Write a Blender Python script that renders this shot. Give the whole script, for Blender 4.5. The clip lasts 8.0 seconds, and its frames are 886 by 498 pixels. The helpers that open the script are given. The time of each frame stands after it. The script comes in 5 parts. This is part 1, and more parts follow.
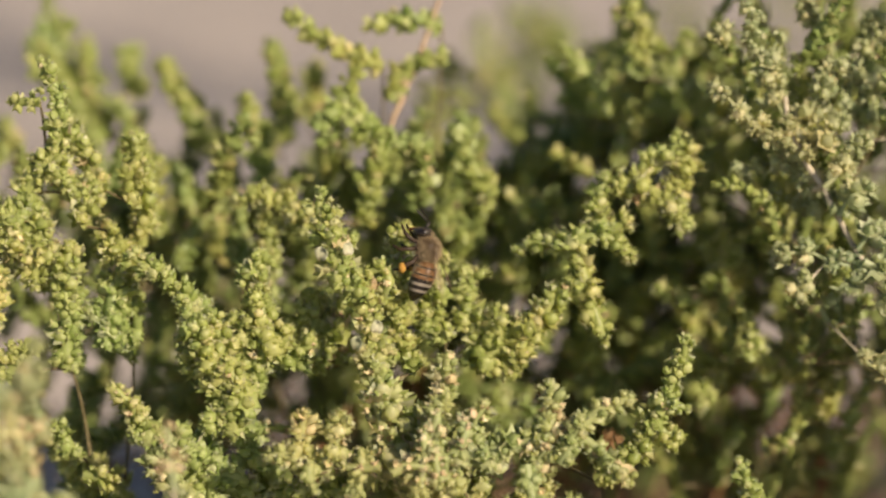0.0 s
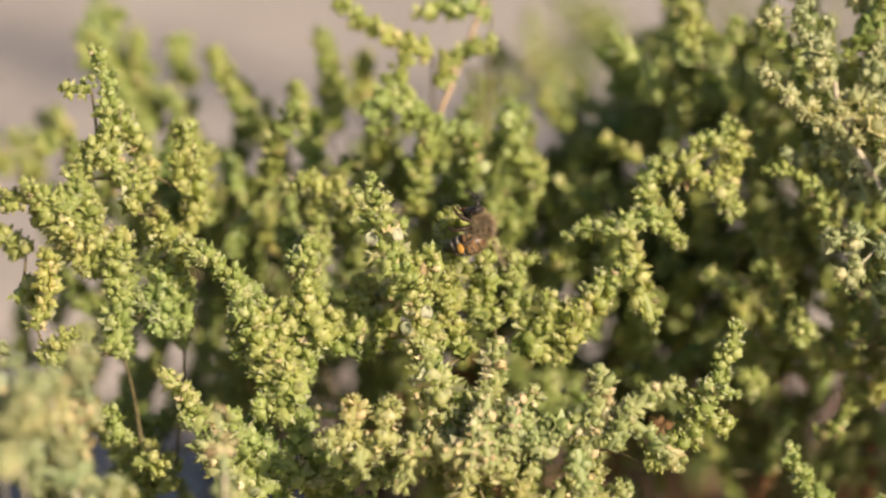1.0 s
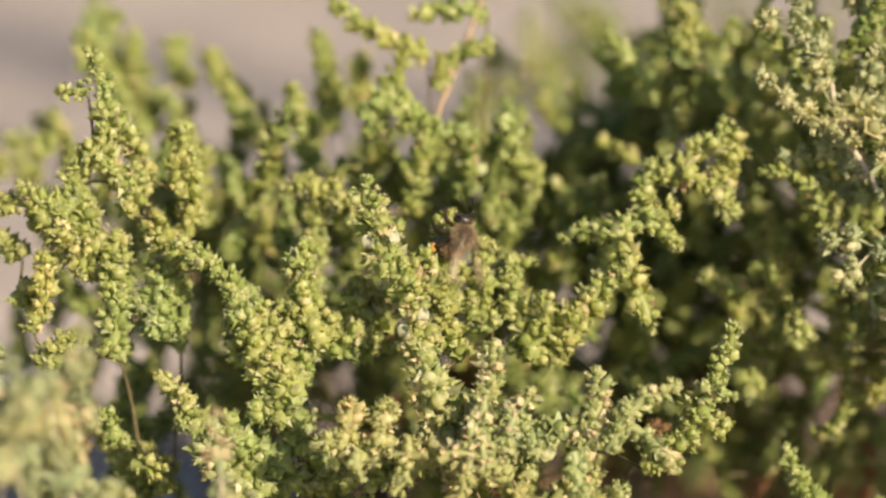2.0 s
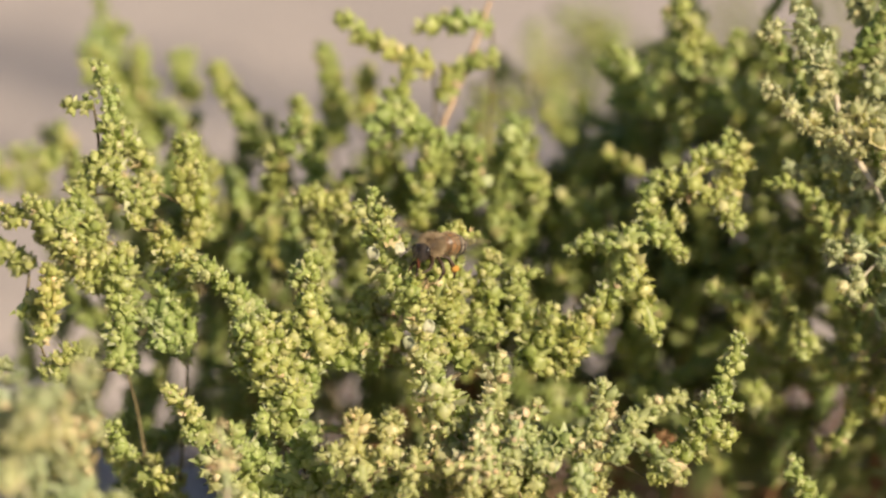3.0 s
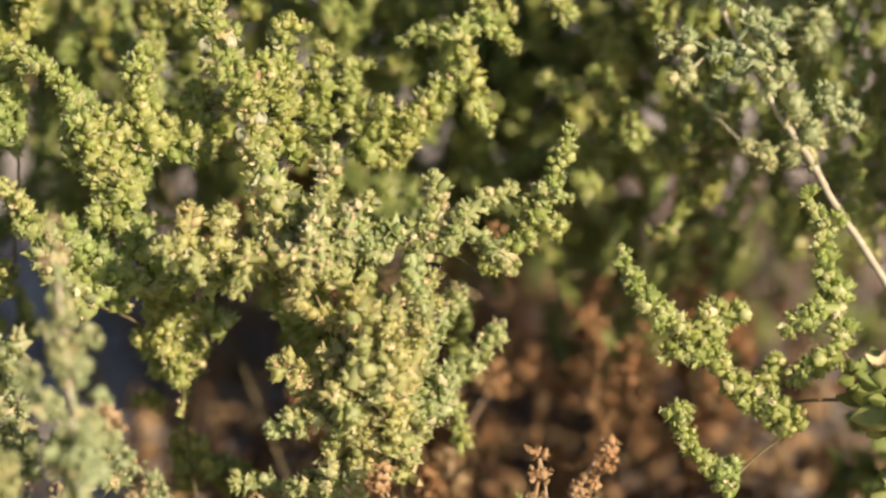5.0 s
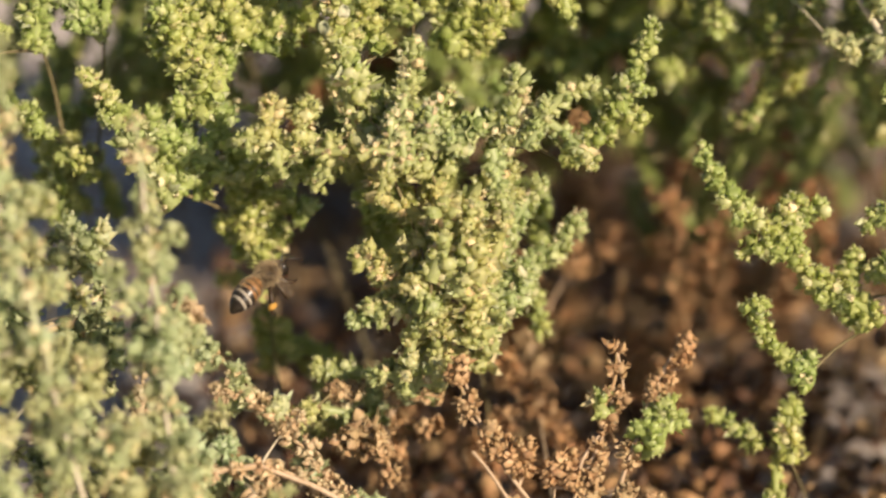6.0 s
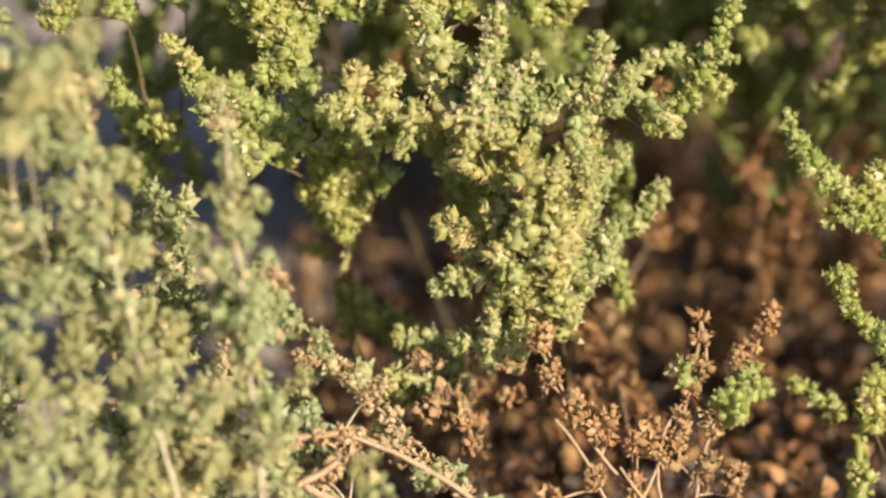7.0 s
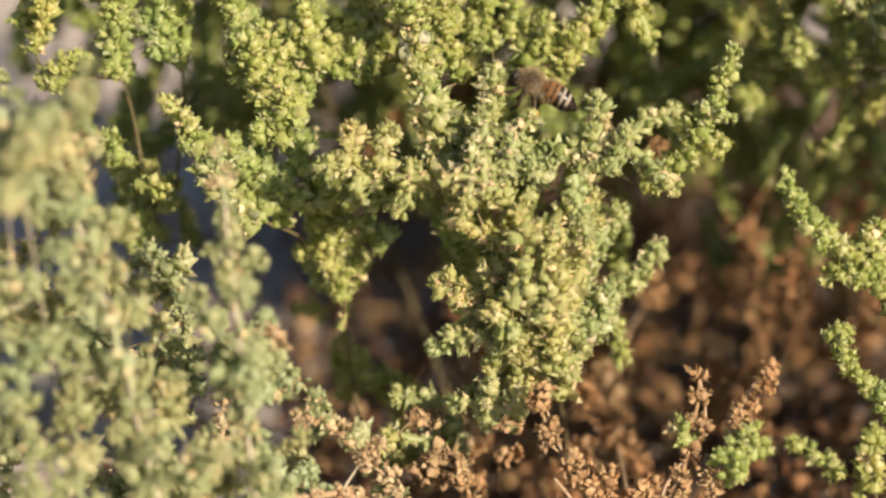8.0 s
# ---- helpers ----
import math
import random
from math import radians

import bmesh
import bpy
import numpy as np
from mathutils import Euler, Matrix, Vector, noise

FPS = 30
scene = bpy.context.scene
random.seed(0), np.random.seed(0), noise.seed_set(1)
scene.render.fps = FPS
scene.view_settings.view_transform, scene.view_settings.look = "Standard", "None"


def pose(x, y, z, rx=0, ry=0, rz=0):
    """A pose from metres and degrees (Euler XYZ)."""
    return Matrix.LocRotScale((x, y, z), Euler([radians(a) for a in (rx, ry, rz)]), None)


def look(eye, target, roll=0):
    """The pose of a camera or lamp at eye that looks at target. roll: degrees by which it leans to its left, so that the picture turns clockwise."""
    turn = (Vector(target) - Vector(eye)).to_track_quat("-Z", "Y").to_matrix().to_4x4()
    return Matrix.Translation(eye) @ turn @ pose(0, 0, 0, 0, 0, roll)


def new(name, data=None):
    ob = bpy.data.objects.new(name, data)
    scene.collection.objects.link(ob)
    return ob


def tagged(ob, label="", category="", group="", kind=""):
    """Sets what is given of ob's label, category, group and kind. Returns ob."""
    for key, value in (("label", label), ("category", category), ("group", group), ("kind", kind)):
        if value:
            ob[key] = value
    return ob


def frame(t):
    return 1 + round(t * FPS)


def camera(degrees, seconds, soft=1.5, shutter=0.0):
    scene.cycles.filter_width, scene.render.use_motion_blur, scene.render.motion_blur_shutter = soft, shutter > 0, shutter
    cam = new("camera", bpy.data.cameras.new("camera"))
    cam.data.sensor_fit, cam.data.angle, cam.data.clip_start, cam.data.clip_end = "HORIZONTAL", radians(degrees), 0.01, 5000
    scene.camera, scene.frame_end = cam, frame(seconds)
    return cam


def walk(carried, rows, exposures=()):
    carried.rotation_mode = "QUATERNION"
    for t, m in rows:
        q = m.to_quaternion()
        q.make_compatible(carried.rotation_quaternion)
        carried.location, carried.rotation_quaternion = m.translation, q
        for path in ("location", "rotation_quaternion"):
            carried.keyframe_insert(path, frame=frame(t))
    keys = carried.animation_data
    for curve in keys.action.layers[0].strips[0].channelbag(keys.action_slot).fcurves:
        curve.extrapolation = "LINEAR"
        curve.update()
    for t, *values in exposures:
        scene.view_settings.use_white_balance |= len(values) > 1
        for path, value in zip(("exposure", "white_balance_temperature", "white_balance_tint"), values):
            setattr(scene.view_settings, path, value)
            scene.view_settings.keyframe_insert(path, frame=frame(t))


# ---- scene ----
# A honeybee working along a salt-tolerant desert shrub in low evening sun. Lengths in the plan are millimetres, MM turns them into metres.
MM = 0.001
cam = camera(20.0, 8.0, soft=2.4, shutter=0.2)
cam.data.dof.use_dof = True
cam.data.dof.focus_distance = 0.41
cam.data.dof.aperture_fstop = 6.8


def view(x, y, z, turn, tilt, roll):
    """The camera's pose from its place in millimetres, its turn to the right, its tilt upwards and its roll, in degrees."""
    return pose(x * MM, y * MM, z * MM, 90 + tilt, 0, -turn) @ pose(0, 0, 0, 0, 0, roll)


PATH = [
    (0.00, (-1.815, -419.053, 206.547, -0.000, -13.500, 0.301)),
    (0.20, (-1.698, -419.478, 205.161, -0.235, -13.173, 0.216)),
    (0.50, (-1.523, -420.116, 203.081, -0.671, -13.032, 0.088)),
    (0.80, (-1.684, -420.119, 203.490, -1.091, -13.222, -0.010)),
    (1.00, (-1.792, -420.121, 203.763, -1.164, -13.421, -0.076)),
    (1.20, (-1.661, -420.056, 203.918, -1.172, -13.492, -0.095)),
    (2.30, (-0.944, -419.698, 204.768, -1.206, -13.443, -0.202)),
    (2.50, (-0.813, -419.633, 204.923, -1.238, -13.349, -0.221)),
    (3.00, (-0.675, -420.545, 204.346, -1.371, -13.162, -0.346)),
    (3.50, (-1.142, -420.507, 203.202, -1.569, -13.160, -0.412)),
    (3.70, (0.184, -420.523, 203.308, -1.624, -13.391, -0.317)),
    (4.00, (2.174, -420.546, 203.468, -0.774, -14.673, -0.174)),
    (4.20, (2.345, -420.582, 203.882, 0.110, -15.372, -0.049)),
    (4.50, (2.602, -420.636, 204.503, 1.043, -16.113, 0.138)),
    (4.70, (2.121, -420.974, 204.154, 1.681, -16.848, 0.312)),
    (5.00, (1.325, -420.955, 205.863, 2.308, -18.089, 0.517)),
    (5.25, (0.792, -420.349, 209.679, 2.345, -19.267, 0.599)),
    (5.50, (0.698, -419.491, 214.322, 1.968, -20.487, 0.597)),
    (5.80, (1.593, -418.497, 219.206, 1.001, -21.891, 0.476)),
    (6.00, (2.661, -417.942, 221.767, 0.178, -22.775, 0.350)),
    (6.20, (1.553, -418.162, 220.595, -0.524, -23.132, 0.208)),
    (6.50, (-0.110, -418.493, 218.837, -1.208, -23.208, -0.006)),
    (7.00, (-0.400, -418.416, 218.341, -1.403, -23.052, -0.119)),
    (7.50, (-0.550, -418.239, 216.743, -1.496, -22.544, -0.240)),
    (7.70, (-1.262, -418.232, 216.894, -1.429, -22.216, -0.200)),
    (8.00, (-2.331, -418.221, 217.120, -1.054, -21.559, -0.140)),
]
walk(cam, [(t, view(*p)) for t, p in PATH], exposures=[(0.0, 0.3), (0.5, 0.42), (1.0, 0.5), (3.5, 0.52), (4.5, 0.51), (6.0, 0.58), (8.0, 0.56)])

# ---- light ----
SUN_TURN, SUN_HIGH = radians(136.0), radians(28.0)
world = bpy.data.worlds.new("evening_sky")
scene.world = world
world.use_nodes = True
sky = world.node_tree.nodes.new("ShaderNodeTexSky")
sky.sky_type, sky.sun_disc, sky.sun_elevation, sky.sun_rotation = "NISHITA", False, SUN_HIGH, SUN_TURN
background = world.node_tree.nodes["Background"]
background.inputs["Strength"].default_value = 0.058
world.node_tree.links.new(sky.outputs["Color"], background.inputs["Color"])
sun_dir = Vector((math.sin(SUN_TURN) * math.cos(SUN_HIGH), math.cos(SUN_TURN) * math.cos(SUN_HIGH), math.sin(SUN_HIGH)))
sun = new("sun", bpy.data.lights.new("sun", "SUN"))
sun.data.energy, sun.data.angle, sun.data.color = 5.0, radians(0.6), (1.0, 0.825, 0.63)
sun.matrix_world = look(sun_dir * 5, (0, 0, 0))

# ---- materials ----


def material(name, rough=0.6, spec=0.4):
    m = bpy.data.materials.new(name)
    m.use_nodes = True
    p = m.node_tree.nodes["Principled BSDF"]
    p.inputs["Roughness"].default_value = rough
    p.inputs["Specular IOR Level"].default_value = spec
    return m, m.node_tree.nodes, m.node_tree.links, p


def ramp(nodes, stops, mode="LINEAR"):
    r = nodes.new("ShaderNodeValToRGB")
    r.color_ramp.interpolation = mode
    while len(r.color_ramp.elements) < len(stops):
        r.color_ramp.elements.new(0.5)
    for e, (at, c) in zip(r.color_ramp.elements, stops):
        e.position, e.color = at, (*c, 1)
    return r


def grain(nodes, links, scale, detail=3.0):
    co = nodes.new("ShaderNodeTexCoord")
    n = nodes.new("ShaderNodeTexNoise")
    n.inputs["Scale"].default_value, n.inputs["Detail"].default_value = scale, detail
    links.new(co.outputs["Object"], n.inputs["Vector"])
    return n


def blended(nodes, links, mode, factor, a, b):
    mix = nodes.new("ShaderNodeMix")
    mix.data_type, mix.blend_type = "RGBA", mode
    for socket, value in ((mix.inputs["Factor"], factor), (mix.inputs[6], a), (mix.inputs[7], b)):
        if isinstance(value, bpy.types.NodeSocket):
            links.new(value, socket)
        elif isinstance(value, tuple):
            socket.default_value = (*value, 1)
        else:
            socket.default_value = value
    return mix.outputs[2]


def bumped(nodes, links, p, height, strength, distance):
    b = nodes.new("ShaderNodeBump")
    b.inputs["Strength"].default_value, b.inputs["Distance"].default_value = strength, distance
    links.new(height, b.inputs["Height"])
    links.new(b.outputs["Normal"], p.inputs["Normal"])


def leafy(name, stops, single=False, thin=0.54, rough=0.4):
    """Fleshy, mealy leaf skin; each leaf takes its own tint from the stops."""
    m, nodes, links, p = material(name, rough, 0.6)
    if single:
        pick = nodes.new("ShaderNodeObjectInfo").outputs["Random"]
    else:
        pick = nodes.new("ShaderNodeNewGeometry").outputs["Random Per Island"]
    tint = ramp(nodes, stops)
    links.new(pick, tint.inputs["Fac"])
    n = grain(nodes, links, 420.0, 4.0)
    mottle = ramp(nodes, [(0.3, (0.80, 0.83, 0.72)), (0.7, (1.12, 1.10, 1.12))])
    links.new(n.outputs["Fac"], mottle.inputs["Fac"])
    col = blended(nodes, links, "MULTIPLY", 1.0, tint.outputs["Color"], mottle.outputs["Color"])
    broad = grain(nodes, links, 55.0, 2.0)
    drift = ramp(nodes, [(0.3, (0.9, 1.0, 0.95)), (0.7, (1.12, 1.03, 0.85))])
    links.new(broad.outputs["Fac"], drift.inputs["Fac"])
    col = blended(nodes, links, "MULTIPLY", 1.0, col, drift.outputs["Color"])
    specks = grain(nodes, links, 1300.0, 2.0)
    salt = ramp(nodes, [(0.58, (0, 0, 0)), (0.72, (0.3, 0.3, 0.3))])
    links.new(specks.outputs["Fac"], salt.inputs["Fac"])
    col = blended(nodes, links, "MIX", salt.outputs["Color"], col, (0.59, 0.59, 0.432))
    links.new(col, p.inputs["Base Color"])
    meal = grain(nodes, links, 2600.0, 2.0)
    bumped(nodes, links, p, meal.outputs["Fac"], 0.5, 0.00012)
    back = nodes.new("ShaderNodeBsdfTranslucent")
    links.new(col, back.inputs["Color"])
    mix = nodes.new("ShaderNodeMixShader")
    mix.inputs["Fac"].default_value = thin
    links.new(p.outputs["BSDF"], mix.inputs[1])
    links.new(back.outputs["BSDF"], mix.inputs[2])
    links.new(mix.outputs["Shader"], nodes["Material Output"].inputs["Surface"])
    return m


def simple(name, low, high, scale, rough=0.7, bump=0.3, depth=0.0002, spec=0.3):
    """Two tints over a grain, with relief."""
    m, nodes, links, p = material(name, rough, spec)
    n = grain(nodes, links, scale, 5.0)
    tint = ramp(nodes, [(0.3, low), (0.7, high)])
    links.new(n.outputs["Fac"], tint.inputs["Fac"])
    links.new(tint.outputs["Color"], p.inputs["Base Color"])
    bumped(nodes, links, p, n.outputs["Fac"], bump, depth)
    return m


GREEN = [(0.0, (0.45, 0.52, 0.19)), (0.4, (0.565, 0.62, 0.25)), (0.8, (0.685, 0.70, 0.355)), (1.0, (0.79, 0.755, 0.50))]
# Darkened greens: the dimness inside the shrubs is painted into this leaf colour.
INNER_SHADE = [(0.0, (0.28, 0.35, 0.12)), (0.4, (0.37, 0.44, 0.155)), (0.8, (0.47, 0.52, 0.21)), (1.0, (0.52, 0.47, 0.25))]
RIPE = [(0.0, (0.50, 0.55, 0.26)), (0.45, (0.63, 0.65, 0.335)), (0.85, (0.72, 0.70, 0.43)), (1.0, (0.80, 0.72, 0.51))]
GREY = [(0.0, (0.485, 0.54, 0.345)), (0.5, (0.63, 0.66, 0.44)), (0.85, (0.715, 0.725, 0.51)), (1.0, (0.77, 0.72, 0.53))]
STRAW = [(0.0, (0.58, 0.45, 0.27)), (0.4, (0.68, 0.56, 0.37)), (0.75, (0.75, 0.66, 0.47)), (1.0, (0.50, 0.32, 0.19))]
ROSY = [(0.0, (0.47, 0.31, 0.20)), (0.45, (0.58, 0.41, 0.275)), (0.8, (0.66, 0.52, 0.37)), (1.0, (0.40, 0.24, 0.15))]
CREAM = [(0.0, (0.504, 0.533, 0.324)), (0.5, (0.619, 0.619, 0.461)), (0.85, (0.562, 0.576, 0.403)), (1.0, (0.612, 0.518, 0.374))]
TAN = [(0.0, (0.34, 0.19, 0.10)), (0.4, (0.45, 0.28, 0.155)), (0.8, (0.55, 0.37, 0.23)), (1.0, (0.26, 0.13, 0.065))]
RUST = [(0.0, (0.252, 0.112, 0.0504)), (0.4, (0.331, 0.169, 0.0792)), (0.8, (0.403, 0.245, 0.137)), (1.0, (0.173, 0.072, 0.036))]
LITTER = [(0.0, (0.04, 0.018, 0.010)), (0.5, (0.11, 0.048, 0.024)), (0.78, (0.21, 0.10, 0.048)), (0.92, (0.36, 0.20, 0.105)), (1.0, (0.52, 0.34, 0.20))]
LEAF = {"green": leafy("yellow_green_leaf", GREEN), "grey": leafy("grey_green_leaf", GREY),
        "inner_shade": leafy("inner_shade_leaf", INNER_SHADE, thin=0.4), "ripe": leafy("ripe_fruit", RIPE), "cream": leafy("cream_point", CREAM, thin=0.35, rough=0.6),
        "straw": leafy("straw_leaf", STRAW, thin=0.15, rough=0.7), "rosy": leafy("rosy_dry_leaf", ROSY, thin=0.15, rough=0.7), "rust": leafy("rust_leaf", RUST, thin=0.1, rough=0.75), "litter": leafy("litter_leaf", LITTER, thin=0.1, rough=0.8), "tan": leafy("tan_leaf", TAN, thin=0.15, rough=0.75)}
LEAF_ONE = {"ripe": leafy("ripe_single_fruit", RIPE, True), "green": leafy("yellow_green_single_leaf", GREEN, True), "grey": leafy("grey_green_single_leaf", GREY, True), "straw": leafy("straw_single_leaf", STRAW, True, 0.15, 0.7)}
STEM = {"green": simple("straw_stem", (0.13, 0.11, 0.05), (0.24, 0.19, 0.10), 900, 0.65), "pale": simple("pale_stem", (0.418, 0.36, 0.259), (0.562, 0.504, 0.389), 700, 0.6),
        "wood": simple("dry_stem", (0.36, 0.245, 0.151), (0.533, 0.403, 0.281), 900, 0.75, 0.5)}

PAPER = leafy("papery_bract", [(0.0, (0.504, 0.518, 0.36)), (1.0, (0.59, 0.576, 0.475))], True, 0.35, 0.5)


def soil():
    m, nodes, links, p = material("sandy_soil", 0.95, 0.1)
    fine, broad = grain(nodes, links, 260.0, 6.0), grain(nodes, links, 7.0, 3.0)
    a = ramp(nodes, [(0.25, (0.37, 0.32, 0.285)), (0.55, (0.52, 0.465, 0.425)), (0.8, (0.61, 0.56, 0.51))])
    b = ramp(nodes, [(0.3, (0.86, 0.84, 0.84)), (0.7, (1.08, 1.06, 1.04))])
    links.new(fine.outputs["Fac"], a.inputs["Fac"])
    links.new(broad.outputs["Fac"], b.inputs["Fac"])
    links.new(blended(nodes, links, "MULTIPLY", 1.0, a.outputs["Color"], b.outputs["Color"]), p.inputs["Base Color"])
    bumped(nodes, links, p, fine.outputs["Fac"], 0.7, 0.002)
    return m


SOIL = soil()

# ---- geometry helpers ----


def part(name, me, mats, parent=None, label="", kind=""):
    """Links a mesh as one object, under a thing or a part if one is given."""
    for m in mats if isinstance(mats, (list, tuple)) else [mats]:
        me.materials.append(m)
    ob = new(name, me)
    if parent:
        ob.parent = parent
    return tagged(ob, label=label, kind=kind)


def mesh(name, verts, faces, smooth=True):
    me = bpy.data.meshes.new(name)
    me.from_pydata(np.asarray(verts).reshape(-1, 3).tolist(), [], np.asarray(faces).tolist() if isinstance(faces, np.ndarray) else faces)
    if smooth:
        me.shade_smooth()
        me.set_sharp_from_angle(angle=radians(62))
    return me


def tube(points, radii, sides=6):
    """Vertices and faces of a round tube along points, closed at both ends."""
    pts = np.asarray(points, float)
    tan = np.gradient(pts, axis=0)
    tan /= np.linalg.norm(tan, axis=1)[:, None] + 1e-12
    ref = np.array((0.31, -0.85, 0.42))
    a = np.cross(tan, ref)
    a /= np.linalg.norm(a, axis=1)[:, None] + 1e-12
    b = np.cross(tan, a)
    ang = np.arange(sides) * 2 * math.pi / sides
    ring = np.cos(ang)[None, :, None] * a[:, None] + np.sin(ang)[None, :, None] * b[:, None]
    v = (pts[:, None] + ring * np.asarray(radii)[:, None, None]).reshape(-1, 3)
    n = len(pts)
    f = []
    for i in range(n - 1):
        for k in range(sides):
            k2 = (k + 1) % sides
            f.append((i * sides + k, i * sides + k2, (i + 1) * sides + k2, (i + 1) * sides + k))
    f.append(tuple(range(sides))[::-1])
    f.append(tuple((n - 1) * sides + k for k in range(sides)))
    return v, f


def leaf_shape(stations, sides, thick, curl, tipped):
    """A fleshy leaf along +y, of length 1: stations are (along, half-width); curl lifts its end to +z; tipped adds a fine point."""
    v = []
    for y, w in stations:
        for k in range(sides):
            a = 2 * math.pi * k / sides
            v.append((w * math.cos(a), y, w * thick * math.sin(a) + curl * y * y))
    last = len(v) - sides
    v.append((0, stations[0][0] - 0.04, 0))
    v.append((0, tipped, curl * tipped * tipped * 1.25))
    f = []
    for i in range(len(stations) - 1):
        for k in range(sides):
            k2 = (k + 1) % sides
            p, q, r, s = i * sides + k, i * sides + k2, (i + 1) * sides + k2, (i + 1) * sides + k
            f += [(p, q, r), (p, r, s)]
    for k in range(sides):
        k2 = (k + 1) % sides
        f.append((k2, k, len(v) - 2))
        f.append((last + k, last + k2, len(v) - 1))
    return np.array(v), np.array(f)


CURLED = leaf_shape([(0.0, 0.14), (0.3, 0.42), (0.65, 0.46), (0.9, 0.26)], 6, 0.22, 0.75, 1.05)


def cup_shape(points, reach, notch, rise, wild):
    """A thin cup of bracts along +y whose rim breaks into points."""
    n = points * 2
    v, f = [(0, -0.06, 0)], []
    for k in range(n):
        tip = k % 2 == 0
        a = 2 * math.pi * k / n + wild * math.sin(2.7 * k + points)
        r = (reach if tip else notch) * (1 + wild * math.sin(4.1 * k))
        v.append((r * math.cos(a), (rise if tip else rise * 0.62) * (1 + wild * math.sin(5.3 * k + 1)), r * 0.9 * math.sin(a)))
    v.append((0, 0.12, 0))
    for k in range(n):
        k2 = (k + 1) % n
        f += [(0, 1 + k, 1 + k2), (1 + k, n + 1, 1 + k2)]
    return np.array(v), np.array(f)


def merged(*shapes):
    """Several shapes as one."""
    v, f, base = [], [], 0
    for sv, sf in shapes:
        v.append(sv)
        f.append(sf + base)
        base += len(sv)
    return np.concatenate(v), np.concatenate(f)


def crown(points, at, ring, size, wild):
    """Small pointed lobes that stand in a ring round the end of a fruit."""
    v, f = [], []
    for k in range(points):
        a = 2 * math.pi * k / points + wild * math.sin(3.1 * k + points)
        x, z = math.cos(a), math.sin(a)
        r, b = ring * (1 + wild * math.sin(4.7 * k)), len(v)
        v += [(r * x - 0.5 * size * z, at, r * z + 0.5 * size * x), (r * x + 0.5 * size * z, at, r * z - 0.5 * size * x),
              (r * 0.55 * x, at + 0.35 * size, r * 0.55 * z), (r * 1.25 * x, at + size * (1.1 + wild * math.sin(2.3 * k)), r * 1.25 * z)]
        f += [(b, b + 1, b + 3), (b + 1, b + 2, b + 3), (b + 2, b, b + 3)]
    return np.array(v), np.array(f)


def bead(at, size):
    """A small round bud at a place over a cup."""
    v, f = leaf_shape([(-0.62, 0.55), (0.0, 0.98), (0.62, 0.62)], 5, 1.0, 0.0, 1.0)
    return v * size + np.array(at), f


def uneven(shape, seed):
    """The same shape with small dents."""
    v, f = shape
    return v + np.random.default_rng(seed).normal(size=v.shape) * 0.035, f


RIDGED = uneven(leaf_shape([(0.05, 0.28), (0.32, 0.43), (0.60, 0.47), (0.84, 0.30)], 6, 0.8, -0.06, 0.92), 5)


def lobed(stations, thick, tipped, depth, seed):
    """A four-lobed fleshy fruit along +y, with a small dent or two."""
    v, f = leaf_shape(stations, 8, thick, 0.05, tipped)
    k = np.arange(len(v) - 2) % 8 % 2
    v[:-2, 0] *= np.where(k == 0, 1 + depth, 1 - depth)
    v[:-2, 2] *= np.where(k == 0, 1 + depth, 1 - depth)
    return uneven((v, f), seed)


KNOB = merged(lobed([(0.0, 0.24), (0.24, 0.44), (0.52, 0.47), (0.76, 0.28)], 0.95, 0.84, 0.10, 11), crown(5, 0.60, 0.39, 0.32, 0.16))
KNOB_FLAT = merged(lobed([(0.0, 0.26), (0.20, 0.48), (0.46, 0.52), (0.66, 0.36)], 0.85, 0.72, 0.12, 12), crown(5, 0.50, 0.45, 0.36, 0.20))
KNOB_LONG = merged(lobed([(0.0, 0.20), (0.26, 0.36), (0.60, 0.40), (0.88, 0.24)], 0.85, 0.98, 0.10, 13), crown(4, 0.70, 0.33, 0.36, 0.20))
WINGED = merged(RIDGED, cup_shape(3, 0.70, 0.40, 0.62, 0.18))
HOODED = merged(leaf_shape([(0.05, 0.24), (0.34, 0.40), (0.68, 0.32)], 6, 0.9, 0.1, 1.0), cup_shape(3, 0.60, 0.34, 1.1, 0.14))
STARRED = merged(uneven(bead((0, 0.42, 0), 0.46), 8), cup_shape(5, 0.86, 0.54, 0.62, 0.13))
BUDDED = merged(bead((0.17, 0.5, 0.1), 0.24), bead((-0.16, 0.48, 0.14), 0.23), bead((0.0, 0.52, -0.18), 0.24), cup_shape(5, 0.86, 0.46, 0.5, 0.15))
WRINKLED = leaf_shape([(0.05, 0.24), (0.34, 0.50), (0.68, 0.36)], 5, 0.7, 0.3, 0.95)
CUP, CUP_WIDE = cup_shape(4, 0.62, 0.46, 0.95, 0.16), cup_shape(3, 0.70, 0.44, 0.84, 0.2)
HUSK = cup_shape(4, 0.62, 0.40, 0.95, 0.22)
BLOOM = cup_shape(5, 0.9, 0.16, 0.5, 0.16)
SCALE = leaf_shape([(0.0, 0.16), (0.4, 0.42), (0.8, 0.3)], 4, 0.3, 0.5, 1.02)
LOBE = leaf_shape([(0.0, 0.22), (0.3, 0.48), (0.68, 0.42)], 4, 0.8, 0.12, 1.05)
SPIKE = leaf_shape([(0.0, 0.16), (0.4, 0.12), (0.8, 0.05)], 4, 0.8, 0.1, 1.1)
